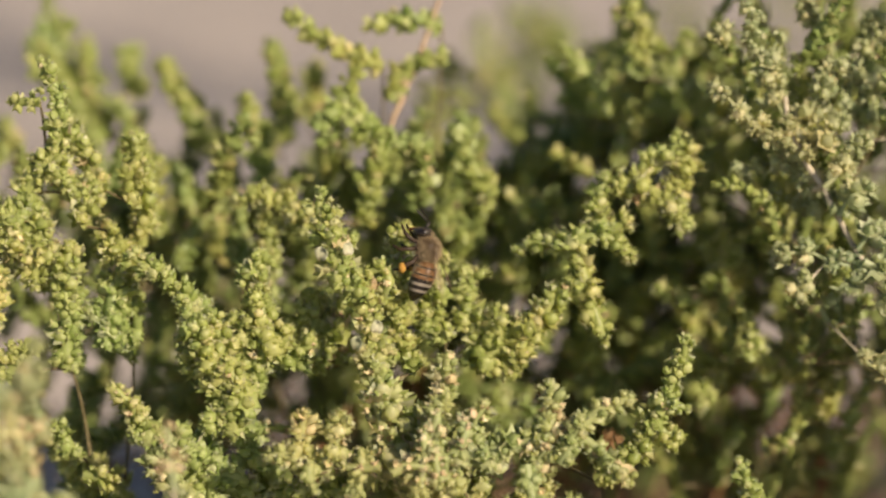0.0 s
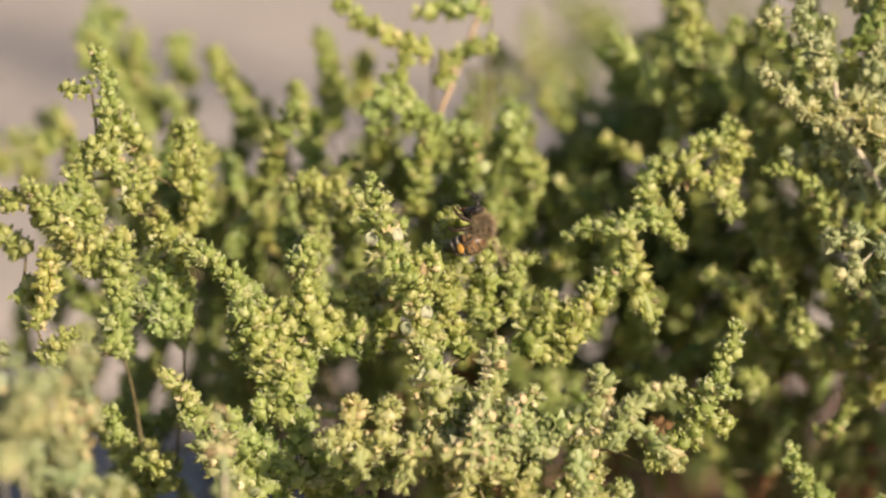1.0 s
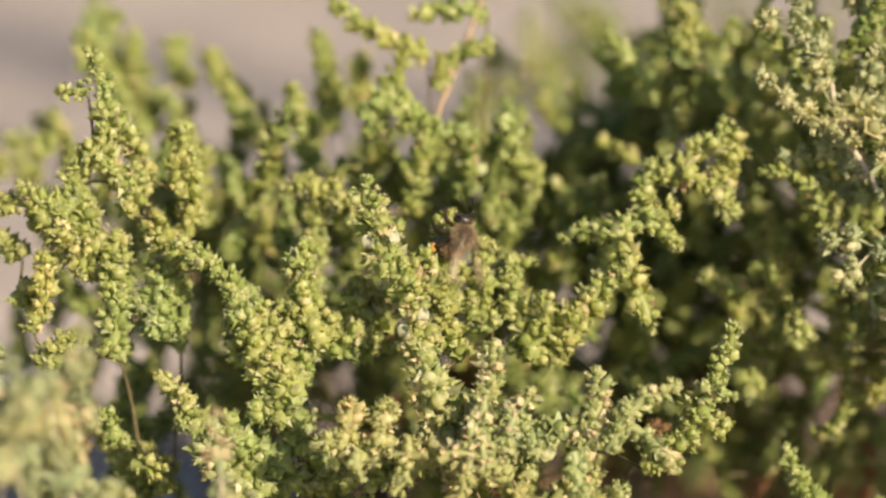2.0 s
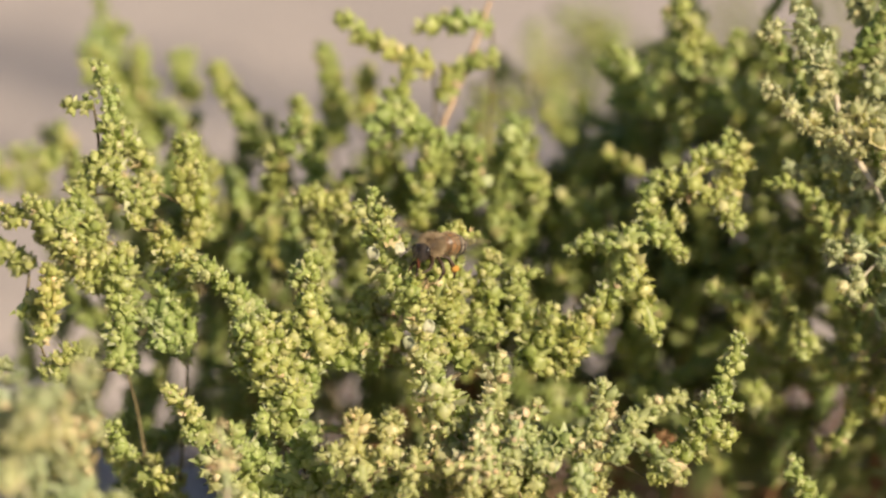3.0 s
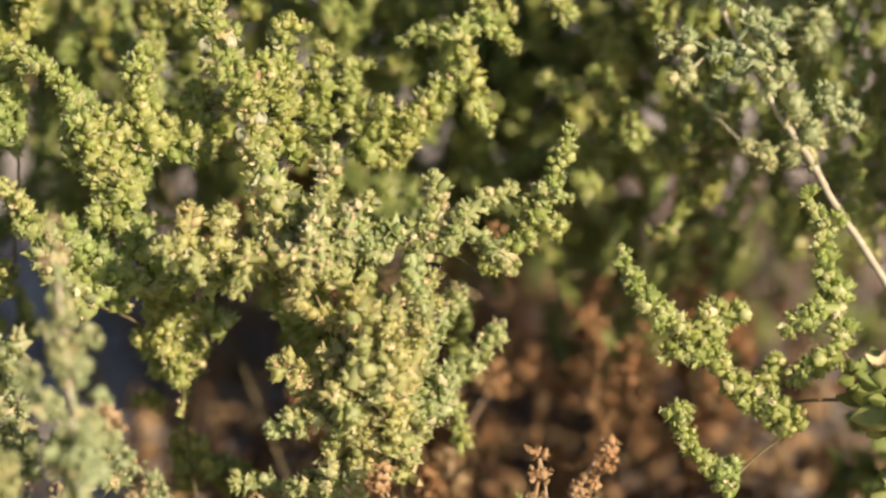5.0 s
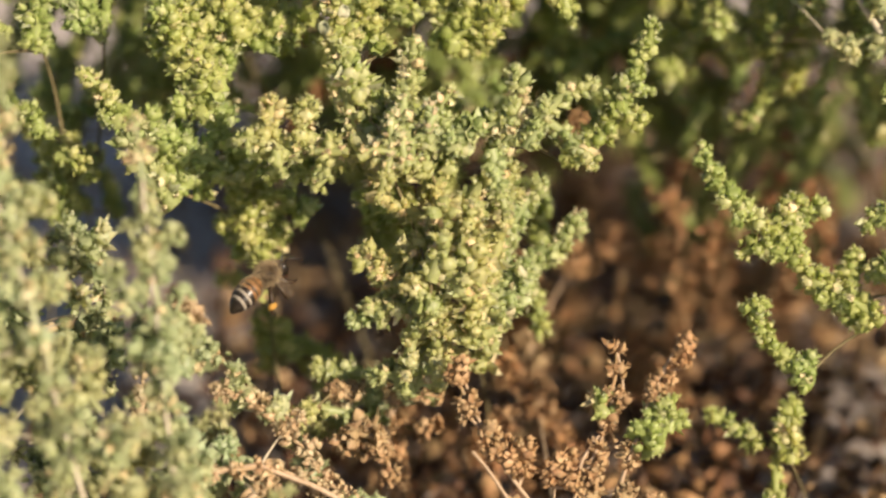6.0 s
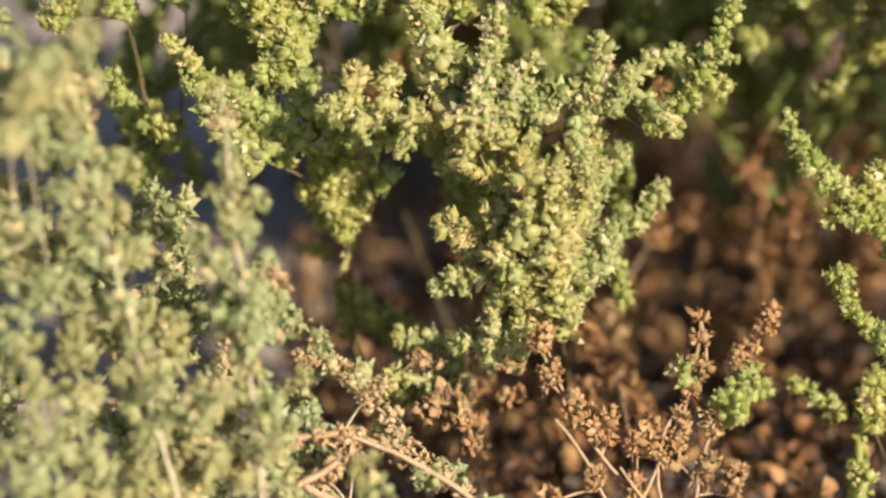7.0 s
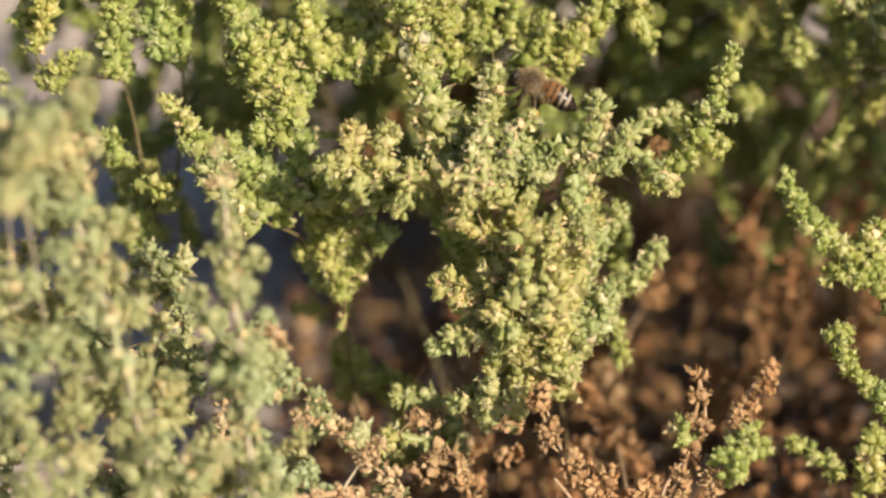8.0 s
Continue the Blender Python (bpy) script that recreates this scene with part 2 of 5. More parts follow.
SHAPES = {"grey": [STARRED, KNOB_FLAT, BUDDED, KNOB, HOODED], "spike": [BLOOM, SPIKE, BLOOM], "coarse": [LOBE], "straw": [HUSK, CURLED, HUSK, KNOB_FLAT], "green": [KNOB, KNOB_FLAT, HOODED, KNOB_LONG, KNOB_FLAT, STARRED, WINGED], "rust": [CURLED, HUSK, HUSK], "tan": [HUSK, WRINKLED, WRINKLED, BUDDED], "near": [STARRED, LOBE, BUDDED], "calyx": [CUP, CUP_WIDE]}
SINGLE = {}
for tint in LEAF_ONE:
    for number, data in enumerate((STARRED, BUDDED, STARRED) if tint == "grey" else (KNOB, KNOB_FLAT, KNOB_LONG)):
        one = mesh("leaf", data[0] * 2 * MM, data[1])
        one.materials.append(LEAF_ONE[tint])
        SINGLE[number, tint] = one
rng = np.random.default_rng(7)


def unit(v):
    return v / (np.linalg.norm(v, axis=-1, keepdims=True) + 1e-12)


def leaf_frames(path, width, length, node=1.45, each=3, taper=True, big=1.0, knots=0.0):
    """Places of the leaves that sit in whorls along a stem: origin, frame (side, along, up) and size of each, in millimetres. knots: the distance between tufts, where the stem shows between them."""
    seg = np.linalg.norm(np.diff(path, axis=0), axis=1)
    total = seg.sum()
    at = np.concatenate([[0], np.cumsum(seg)])
    count = max(2, int(total / node))
    org, frm, siz = [], [], []
    turn, lump = rng.uniform(0, 6.28), rng.uniform(0, 6.28)
    tans = unit(np.gradient(path, axis=0))
    for i in range(count):
        s = total * (i + 0.6) / count
        o = np.array([np.interp(s, at, path[:, k]) for k in range(3)])
        t = unit(np.array([np.interp(s, at, tans[:, k]) for k in range(3)]))
        a = unit(np.cross(t, (0.3, -0.8, 0.5)))
        b = np.cross(t, a)
        near_tip = i / count
        tuft = math.sin(6.283 * s / knots + lump) if knots and near_tip < 0.9 else 1.0
        if tuft < -0.3:
            continue
        swell = (0.98 + 0.2 * math.sin(s * 1.7 + lump)) * (0.82 + 0.36 * rng.random())
        shrink = 1.06 - 0.42 * near_tip ** 3 if taper else 1.0
        size = big * min(2.4, width * 0.48) * shrink * swell * (0.8 + 0.25 * min(1.0, tuft + 0.3))
        reach = max(width * 0.08, width * 0.5 - size * 0.95) * shrink
        turn += 0.78 + rng.uniform(-0.25, 0.25)
        for k in range(each):
            if rng.random() < 0.06:
                continue
            ang = turn + 2 * math.pi * k / each + rng.uniform(-0.35, 0.35)
            out = math.cos(ang) * a + math.sin(ang) * b
            lean = rng.uniform(-0.15, 0.75) + 0.5 * near_tip
            y = unit(out + t * lean)
            x = unit(np.cross(y, t) + 0.25 * rng.normal(size=3))
            z = np.cross(x, y)
            org.append(o + out * reach * rng.uniform(0.75, 1.25))
            frm.append(np.stack([unit(np.cross(y, z)), y, z]))
            siz.append(size * rng.uniform(0.65, 1.15))
    for k in range(3):
        y = unit(tans[-1] + 0.35 * rng.normal(size=3))
        x = unit(np.cross(y, (0.4, 0.5, 0.7)))
        org.append(path[-1])
        frm.append(np.stack([x, y, np.cross(x, y)]))
        siz.append(width * 0.3)
    return np.array(org), np.array(frm), np.array(siz)


def leaf_arrays(org, frm, siz, shapes):
    """Vertices and triangles of many leaves, in metres."""
    pick = rng.integers(0, len(shapes), len(org))
    verts, tris, base = [], [], 0
    for k, (sv, sf) in enumerate(shapes):
        w = np.nonzero(pick == k)[0]
        if not len(w):
            continue
        v = np.einsum("vk,mkj->mvj", sv, frm[w]) * siz[w][:, None, None] + org[w][:, None]
        verts.append(v.reshape(-1, 3) * MM)
        tris.append((sf[None] + (np.arange(len(w)) * len(sv))[:, None, None]).reshape(-1, 3) + base)
        base += len(w) * len(sv)
    return np.concatenate(verts), np.concatenate(tris)


PLANTS = {}


def plant(name, root, label, category, tint, wood):
    """A shrub or herb: an Empty at its root, on which sprigs are set."""
    ob = tagged(new(name), label, category, group="shrubs of the clump" if category == "shrub" else "")
    ob.location = Vector(root) * MM
    PLANTS[ob.name] = {"ob": ob, "root": np.array(root, float), "nodes": [np.array(root, float)], "tint": tint, "wood": wood, "singles": 0}
    return ob.name


def bent(base, tip, bow, steps, calm=0.02):
    """A bowed line from base to tip; bow is its sideways reach at the middle."""
    base, tip = np.array(base, float), np.array(tip, float)
    c = tip - base
    side = unit(np.array((-c[2], 0, c[0])))
    s = np.linspace(0, 1, steps)[:, None]
    line = base + c * s + side * bow * 4 * s * (1 - s)
    wob = calm * np.linalg.norm(c)
    line[1:-1] += rng.normal(size=(steps - 2, 3)) * wob
    return line


def sprig(name, base, tip, bow=0.0, w=5.2, straw=0.045, bare=False, stem=0.0, pieces=False, tips=True, green=False, deep=False, hang=False, far=False, lie=False, fallen=False, withered=False, rough=False, plump=False, dead=False):
    """One leafy shoot of a plant, from base to tip, joined by a twig to the nearest lower point of the plant."""
    global rng
    rng = np.random.default_rng([int(abs(1000 + c) * 10) for c in (*base, *tip)])
    p = PLANTS[name]
    root = p["root"]
    length = np.linalg.norm(np.subtract(tip, base))
    path = bent(base, tip, bow, max(5, int(length / 2.5)), 0.005 if bare else 0.02)
    known = np.array(p["nodes"])
    d = known - path[0]
    cost = 2.4 * abs(d[:, 0]) + 0.7 * abs(d[:, 1]) + abs(d[:, 2]) + 6 * np.maximum(0, d[:, 2]) + 3 * np.maximum(0, -d[:, 1])
    join = known[np.argmin(cost)] if not hang else known[np.argmin(np.linalg.norm(d, axis=1))]
    if bare and stem and not lie:
        way = path[0] - path[len(path) // 2]
        join = path[0] + way * (path[0][2] + 6) / max(6.0, -way[2])
    elif not bare and (path[0][2] > 300 or (deep or withered) and path[0][2] < 60 and np.linalg.norm(path[0] - join) > 32):
        join = np.array((path[0][0] + rng.normal() * 3, path[0][1] + 5, -9.0))
    sag = np.linspace(0, 1, 6)[:, None]
    twig = join * (1 - sag) + path[0] * sag
    twig[:, 1] += 6 * (4 * sag * (1 - sag))[:, 0] * (0 if bare else min(1.0, np.linalg.norm(path[0] - join) / 40))
    p["nodes"] += list(path[:: 3])
    thick = stem if stem else 0.2 if p["tint"] == "grey" else 0.26
    whole = np.concatenate([twig[:-1], path]) if np.linalg.norm(path[0] - join) > 1.5 else path
    radii = np.linspace(thick * 1.15, thick * (0.7 if bare else 0.45), len(whole))
    v, f = tube((whole - root) * MM, radii * MM, 6)
    tint = "green" if green else "rust" if withered else "tan" if dead else p["tint"]
    ripe = name == main_shrub and base[2] < 84 and base[1] < -30 and not deep
    # deep green shoots get the leaf colour with shade painted in
    skin = "rosy" if dead and name == near_shrub else "inner_shade" if deep and tint == "green" else "ripe" if ripe and tint == "green" else tint
    shoot = part("sprig", mesh("sprig", v, f), STEM["wood" if fallen else p["wood"]], p["ob"])
    if bare:
        return shoot
    if rough:
        sets = [leaf_frames(path, w, length, 2.4, 4, True, 1.7)]
    elif tint == "grey":
        sets = [leaf_frames(path, w, length, 1.15, 4, True, 0.95 if far else 1.1, rng.uniform(5.0, 7.0) if far else rng.uniform(4.0, 5.5))]
    elif tint in ("rust", "tan"):
        sets = [leaf_frames(path, w * 1.15, length, 0.7, 5, False, 0.74, rng.uniform(3.2, 4.6) if length > 6 else 0.0)]
    elif deep or far:
        sets = [leaf_frames(path, w, length, 1.3, 3, True, 0.92)]
    else:
        sets = [leaf_frames(path, w, length, 1.6 if plump else 1.45, 4 if w > 4.9 else 3, True, 1.06 if plump else 0.95)]
    spurs = 0 if rough else int(length / (8.0 if tint == "grey" else 11.0))
    for k in range(spurs):
        i = rng.integers(1, len(path) - 1)
        out = unit(rng.normal(size=3) * (1, 0.7, 0.8) + (path[-1] - path[0]) / length * 0.8)
        reach = rng.uniform(0.4, 0.8) * w
        sets.append(leaf_frames(bent(path[i], path[i] + out * reach, 0, 4), w * 0.8, reach, 2.0 if deep or far else 1.5, 3, True, 1.0))
    org, frm, siz = (np.concatenate(c) for c in zip(*sets))
    org = org - root
    dry = rng.random(len(org)) < straw * (0.25 if name == grey_shrub else 1.6 if name == near_shrub else 1.0)
    if tint in ("rust", "tan"):
        dry[:] = False
    shapes = SHAPES[tint if tint in ("rust", "tan") else "near" if far and tint == "grey" else "coarse" if deep or far else tint]
    fringe = np.nonzero(rng.random(len(org)) < (0.28 if tint == "grey" else 0.75 if tips else 0.3))[0] if tint not in ("rust", "tan") and not deep and not far else []
    if len(fringe):
        v, f = leaf_arrays(org[fringe] + frm[fringe][:, 1] * siz[fringe][:, None] * 0.84 + frm[fringe][:, 2] * siz[fringe][:, None] * 0.22, frm[fringe], np.minimum(0.85, siz[fringe] * 0.33), SHAPES["spike"])
        cups = np.nonzero(rng.random(len(org)) < 0.12)[0]
        if len(cups) and tint == "green":
            cv, cf = leaf_arrays(org[cups], frm[cups], siz[cups], SHAPES["calyx"])
            v, f = np.concatenate([v, cv]), np.concatenate([f, cf + len(v)])
        part("fringe", mesh("fringe", v, f), LEAF["cream"], shoot, kind="stuff", label="pale cream points of the leaves")
    if not rough:
        rind = min(5.0, w) * {"rust": 0.12, "tan": 0.1, "grey": 0.10}.get(tint, 0.24) * np.linspace(1.0, 0.6, len(path)) * (1 + 0.15 * rng.normal(size=len(path)))
        v, f = tube((path - root) * MM, rind * MM, 6)
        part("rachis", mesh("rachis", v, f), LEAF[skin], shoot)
    if pieces and p["singles"] + len(org) <= 300:
        p["singles"] += len(org)
        for o, fr, s, d in zip(org, frm, siz, dry):
            leaf = new("leaf", SINGLE[int(rng.integers(0, 3)), "straw" if d else skin])
            leaf.parent = shoot
            m = Matrix.Identity(4)
            for c in range(3):
                for r in range(3):
                    m[r][c] = fr[c][r] * s / 2
                m[c][3] = o[c] * MM
            leaf.matrix_basis = m
        return shoot
    for keep, key in ((~dry, tint), (dry, "straw")):
        if keep.any():
            v, f = leaf_arrays(org[keep], frm[keep], siz[keep] * (0.6 if key == "straw" and tint == "grey" else 0.7 if key == "straw" else 1.0), SHAPES["straw"] if key == "straw" else shapes)
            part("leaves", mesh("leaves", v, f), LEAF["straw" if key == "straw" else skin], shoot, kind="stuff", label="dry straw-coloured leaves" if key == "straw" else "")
    return shoot


# ---- the ground ----


def swell(x, y):
    h = 0.012 * noise.noise(Vector((x * 3.1, y * 3.1, 0.2))) + 0.004 * noise.noise(Vector((x * 14, y * 14, 1.7))) + 0.0016 * noise.noise(Vector((x * 60, y * 60, 4.0)))
    return h - 0.008 - 0.02 * min(1.0, max(0.0, (math.hypot(x, y) - 0.4)))


def build_ground():
    n = 190
    s = np.linspace(-1, 1, n)
    line = 0.055 * np.sinh(s * 9.6) / 1.0
    v = [(x, y, swell(x, y) if abs(x) < 20 and abs(y) < 20 else -0.028) for y in line for x in line]
    f = [(j * n + i, j * n + i + 1, (j + 1) * n + i + 1, (j + 1) * n + i) for j in range(n - 1) for i in range(n - 1)]
    tagged(part("ground", mesh("ground", v, f), SOIL), "pale sandy desert soil with scattered grit and litter", "ground", kind="structure")


build_ground()


def build_litter():
    """Fallen dry leaves and crumbs that lie under the shrub, and grit between them."""
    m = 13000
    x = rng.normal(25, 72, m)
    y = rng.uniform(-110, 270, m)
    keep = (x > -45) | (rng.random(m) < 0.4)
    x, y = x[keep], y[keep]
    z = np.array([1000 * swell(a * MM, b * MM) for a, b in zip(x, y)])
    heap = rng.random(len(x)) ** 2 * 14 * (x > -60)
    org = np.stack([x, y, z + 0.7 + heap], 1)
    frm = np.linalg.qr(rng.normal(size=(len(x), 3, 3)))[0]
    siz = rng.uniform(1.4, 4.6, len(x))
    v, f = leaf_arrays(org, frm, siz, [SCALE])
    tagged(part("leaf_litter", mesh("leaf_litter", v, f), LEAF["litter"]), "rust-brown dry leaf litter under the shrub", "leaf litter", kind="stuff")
    m = 950
    x, y = rng.uniform(-40, 120, m), rng.uniform(-30, 190, m)
    z = np.array([1000 * swell(a * MM, b * MM) for a, b in zip(x, y)])
    org = np.stack([x, y, z + rng.uniform(3, 15, m)], 1)
    v, f = leaf_arrays(org, np.linalg.qr(rng.normal(size=(m, 3, 3)))[0], rng.uniform(2.0, 4.6, m), [CURLED, SCALE, WRINKLED])
    tagged(part("fallen_leaves", mesh("fallen_leaves", v, f), LEAF["tan"]), "pale tan curled leaves fallen on the litter", "fallen leaves", kind="stuff")


build_litter()

# ---- plants ----
main_shrub = plant("saltbush", (0, 5, -6), "yellow-green fleshy-leaved saltbush with upright lumpy sprigs", "shrub", "green", "green")
back_shrub = plant("saltbush", (20, 120, -8), "green saltbush standing behind on sandy soil", "shrub", "green", "green")
grey_shrub = plant("saltbush", (110, 30, -8), "grey-green saltbush with pale straight stems", "shrub", "grey", "pale")
side_shrub = plant("saltbush", (75, -25, -8), "bright green low saltbush shoots over leaf litter", "shrub", "green", "green")
tall_shrub = plant("saltbush", (125, 300, -10), "tall green saltbush behind the grey-leaved one", "shrub", "green", "green")
far_shrub = plant("saltbush", (90, 520, -12), "distant green saltbush on open sandy soil", "shrub", "green", "green")
near_shrub = plant("saltbush", (-62, -85, -8), "pale grey-green saltbush with drying flower stalks", "shrub", "grey", "pale")
dry_herb = plant("dry_herb", (30, -70, -8), "rust-brown withered herb with two green tufts", "herb", "tan", "wood")

FILL = np.random.default_rng(21)


def fill(name, count, xs, ys, low, high, deep, wide=5.8, withered=False, rough=False):
    """Inner shoots of a shrub, between two slopes that fall away from the front; rough ones are added out of sight to
    cast shade.
    """
    for _ in range(count):
        x, y = FILL.uniform(*xs), FILL.uniform(*ys)
        z = FILL.uniform(max(6.0, 210 - (y + 420) * low), max(16.0, 210 - (y + 420) * high))
        tip = (x + FILL.normal() * 5, y + FILL.normal() * 5, z + FILL.uniform(8, 15))
        sprig(name, (x, y, z), tip, bow=FILL.normal() * 1.5, w=wide * FILL.uniform(0.86, 1.14), deep=deep, far=not deep and name == near_shrub, withered=withered, rough=rough)


# deep=True gives green shoots the darker leaf colour that stands in for shade.
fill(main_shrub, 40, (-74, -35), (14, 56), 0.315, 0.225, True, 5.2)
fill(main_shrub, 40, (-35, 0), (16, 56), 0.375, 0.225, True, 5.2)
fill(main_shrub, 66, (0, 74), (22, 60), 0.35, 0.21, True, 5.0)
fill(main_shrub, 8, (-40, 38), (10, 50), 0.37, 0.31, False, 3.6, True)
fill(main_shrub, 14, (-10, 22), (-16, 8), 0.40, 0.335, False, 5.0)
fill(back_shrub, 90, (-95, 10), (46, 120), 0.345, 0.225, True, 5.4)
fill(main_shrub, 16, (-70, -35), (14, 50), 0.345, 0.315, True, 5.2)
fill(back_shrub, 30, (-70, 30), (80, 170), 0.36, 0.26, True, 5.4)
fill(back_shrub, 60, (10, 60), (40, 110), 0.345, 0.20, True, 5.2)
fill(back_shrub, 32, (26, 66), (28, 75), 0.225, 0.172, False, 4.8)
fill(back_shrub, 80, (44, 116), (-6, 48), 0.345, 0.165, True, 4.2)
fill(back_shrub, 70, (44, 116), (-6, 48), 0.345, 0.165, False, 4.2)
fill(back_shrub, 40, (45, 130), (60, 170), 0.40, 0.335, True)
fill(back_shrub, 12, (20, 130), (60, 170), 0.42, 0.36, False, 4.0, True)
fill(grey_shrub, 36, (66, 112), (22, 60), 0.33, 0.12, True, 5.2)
# Four sets of unseen coarse shoots, added beside and above the view for shade.
fill(grey_shrub, 28, (102, 126), (-8, 36), 0.40, 0.16, True, 6.5, False, True)
fill(grey_shrub, 16, (106, 134), (-44, -15), 0.33, 0.23, True, 6.5, False, True)
fill(grey_shrub, 26, (50, 100), (-14, 44), 0.112, 0.03, True, 6.5, False, True)
fill(grey_shrub, 26, (114, 190), (-40, 120), 0.42, 0.14, True, 6.5, False, True)
# Unseen shoots added right of the view to shade the litter.
fill(side_shrub, 22, (92, 114), (-50, 12), 0.54, 0.415, True, 6.5, False, True)
fill(tall_shrub, 70, (110, 200), (190, 420), 0.24, 0.07, True, 7.0)
# Three sets of unseen high shoots, added to throw shadow bands on the soil.
fill(tall_shrub, 50, (215, 300), (395, 450), -0.25, -0.36, True, 9.0, False, True)
fill(tall_shrub, 90, (330, 440), (290, 430), -0.24, -0.42, True, 9.0, False, True)
fill(tall_shrub, 24, (150, 260), (230, 330), -0.02, -0.2, True, 9.0, False, True)
fill(far_shrub, 46, (20, 190), (460, 640), 0.20, 0.145, True, 8.0)
fill(back_shrub, 30, (15, 112), (52, 112), 0.36, 0.20, True, 5.4)
fill(back_shrub, 44, (22, 60), (40, 80), 0.35, 0.25, True, 5.4)
# More unseen shoots outside the right edge, added to shadow the distant soil.
fill(far_shrub, 34, (205, 300), (480, 640), 0.17, -0.02, True, 9.0, False, True)
fill(main_shrub, 14, (-12, 48), (-16, 34), 0.51, 0.45, False, 4.6, True)
fill(main_shrub, 14, (0, 80), (20, 110), 0.45, 0.40, False, 5.0, True)
fill(near_shrub, 36, (-108, -62), (-80, -50), 0.55, 0.29, False)
fill(near_shrub, 14, (-64, -36), (-48, -10), 0.55, 0.43, False)
for foot, head, count in (((-46, -88, 8), (-54.4, -79, 54), 9), ((-33, -84, 10), (-37.6, -78, 48), 7)):
    for step in range(count):
        at = np.array(foot) + (np.array(head) - np.array(foot)) * (step + 0.5) / count
        way = FILL.normal(size=3) * (6, 2, 3) + (0, -4, 6)
        sprig(near_shrub, at, at + way, w=5.6, far=True, straw=0.15, hang=True)
fill(near_shrub, 20, (-100, -30), (-58, -34), 0.58, 0.49, False)
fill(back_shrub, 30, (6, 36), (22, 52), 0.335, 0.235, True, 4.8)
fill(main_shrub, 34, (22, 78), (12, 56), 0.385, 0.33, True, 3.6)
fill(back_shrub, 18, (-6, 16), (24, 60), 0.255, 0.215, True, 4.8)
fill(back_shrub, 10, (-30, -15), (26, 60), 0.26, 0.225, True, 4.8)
fill(main_shrub, 26, (20, 80), (6, 50), 0.435, 0.37, False, 2.7, True)

# main shrub
sprig(main_shrub, (-7.2, -29.6, 80.1), (-13.6, -22.8, 103.2), bow=1.8, w=5.8, plump=True, straw=0.12)
sprig(main_shrub, (-13.6, -22.8, 103.2), (-22.1, -18.1, 118.9), bow=2.0, w=6.2, pieces=True, plump=True)
sprig(main_shrub, (-12.9, -23.4, 102.0), (-20.6, -18.9, 116.4), bow=2.0, w=6.0, plump=True)
sprig(main_shrub, (-10.8, -22.8, 103.2), (-15.3, -21.8, 106.5), bow=-3.4, w=4.5)
sprig(main_shrub, (-6.4, -22.4, 90.6), (-8.4, -11.9, 112.5), bow=2.2)
sprig(main_shrub, (-8.3, -13.0, 108.4), (-5.3, -12.3, 111.3), bow=1.3, w=4)
sprig(main_shrub, (-7.2, -32.2, 78.1), (-0.9, -27.7, 94.2), bow=-1.4, pieces=True, straw=0.2)
sprig(main_shrub, (-3.5, -31.5, 80.7), (-1.6, -29.5, 87.8), bow=0.9, straw=0.2)
sprig(main_shrub, (-4.9, -31.6, 73.1), (-14.5, -27.3, 94.8), bow=1.8, w=6, straw=0.2)
sprig(main_shrub, (-40.8, -22.3, 88.7), (-52.8, -20.3, 109.3), bow=-3.9, pieces=True)
sprig(main_shrub, (-33.9, -26.2, 83.0), (-39.2, -21.3, 99.5))
sprig(main_shrub, (-42.2, -22.0, 89.6), (-42.2, -18.7, 101.2), bow=0.9)
sprig(main_shrub, (-32.8, -23.6, 70.4), (-54.6, -30.2, 89.5), bow=1.5)
sprig(main_shrub, (1.9, -46.0, 59.9), (4.2, -42.5, 72.0), bow=-0.7, w=5.5, straw=0.25, plump=True, hang=True)
sprig(main_shrub, (7.3, -46.8, 57.3), (8.7, -42.9, 71.1), w=5.5, straw=0.12, plump=True, hang=True)
sprig(main_shrub, (11.0, -43.6, 57.9), (13.8, -39.9, 71.0), bow=0.4, w=5, hang=True, straw=0.2)
sprig(main_shrub, (1.9, -46.8, 53.4), (-1.2, -45.0, 59.5), bow=-0.8, w=5, hang=True, straw=0.2)
sprig(main_shrub, (-21.2, -36.3, 77.6), (-23.9, -33.8, 86.1), bow=2.0, w=5.6, tips=False, plump=True, straw=0.2)
sprig(main_shrub, (-20.7, -35.9, 78.9), (-18.2, -33.9, 86.1), bow=-0.4, w=5, straw=0.2)
sprig(main_shrub, (-5.4, -30.9, 75.7), (-23.6, -34.3, 76.9), bow=-1.8, straw=0.35)
sprig(main_shrub, (-14.4, -34.3, 77.8), (-17.2, -35.6, 73.0), bow=-0.7, w=4, straw=0.2)
sprig(main_shrub, (-7.1, -34.6, 77.0), (-6.7, -35.9, 72.6), straw=0.3, w=5)
sprig(main_shrub, (-11.1, -26.7, 75.3), (-25.8, -29.4, 72.4), bow=1.7)
sprig(main_shrub, (12.9, -34.7, 77.9), (15.5, -31.1, 90.6), bow=-1.6, w=4.7, pieces=True, straw=0.2)
sprig(main_shrub, (17.5, -35.5, 79.1), (28.0, -32.8, 89.2), bow=2.5, w=4.6, pieces=True, straw=0.2)
sprig(main_shrub, (-3.6, -31.7, 73.1), (19.4, -33.6, 82.3), bow=3.2, w=5.6, straw=0.2)
sprig(main_shrub, (19.3, -34.3, 83.5), (27.9, -36.5, 76.5), bow=0.9, w=4.6, straw=0.2)
sprig(main_shrub, (23.5, -25.9, 73.0), (38.2, -21.6, 96.0), bow=-2.7, w=4.4)
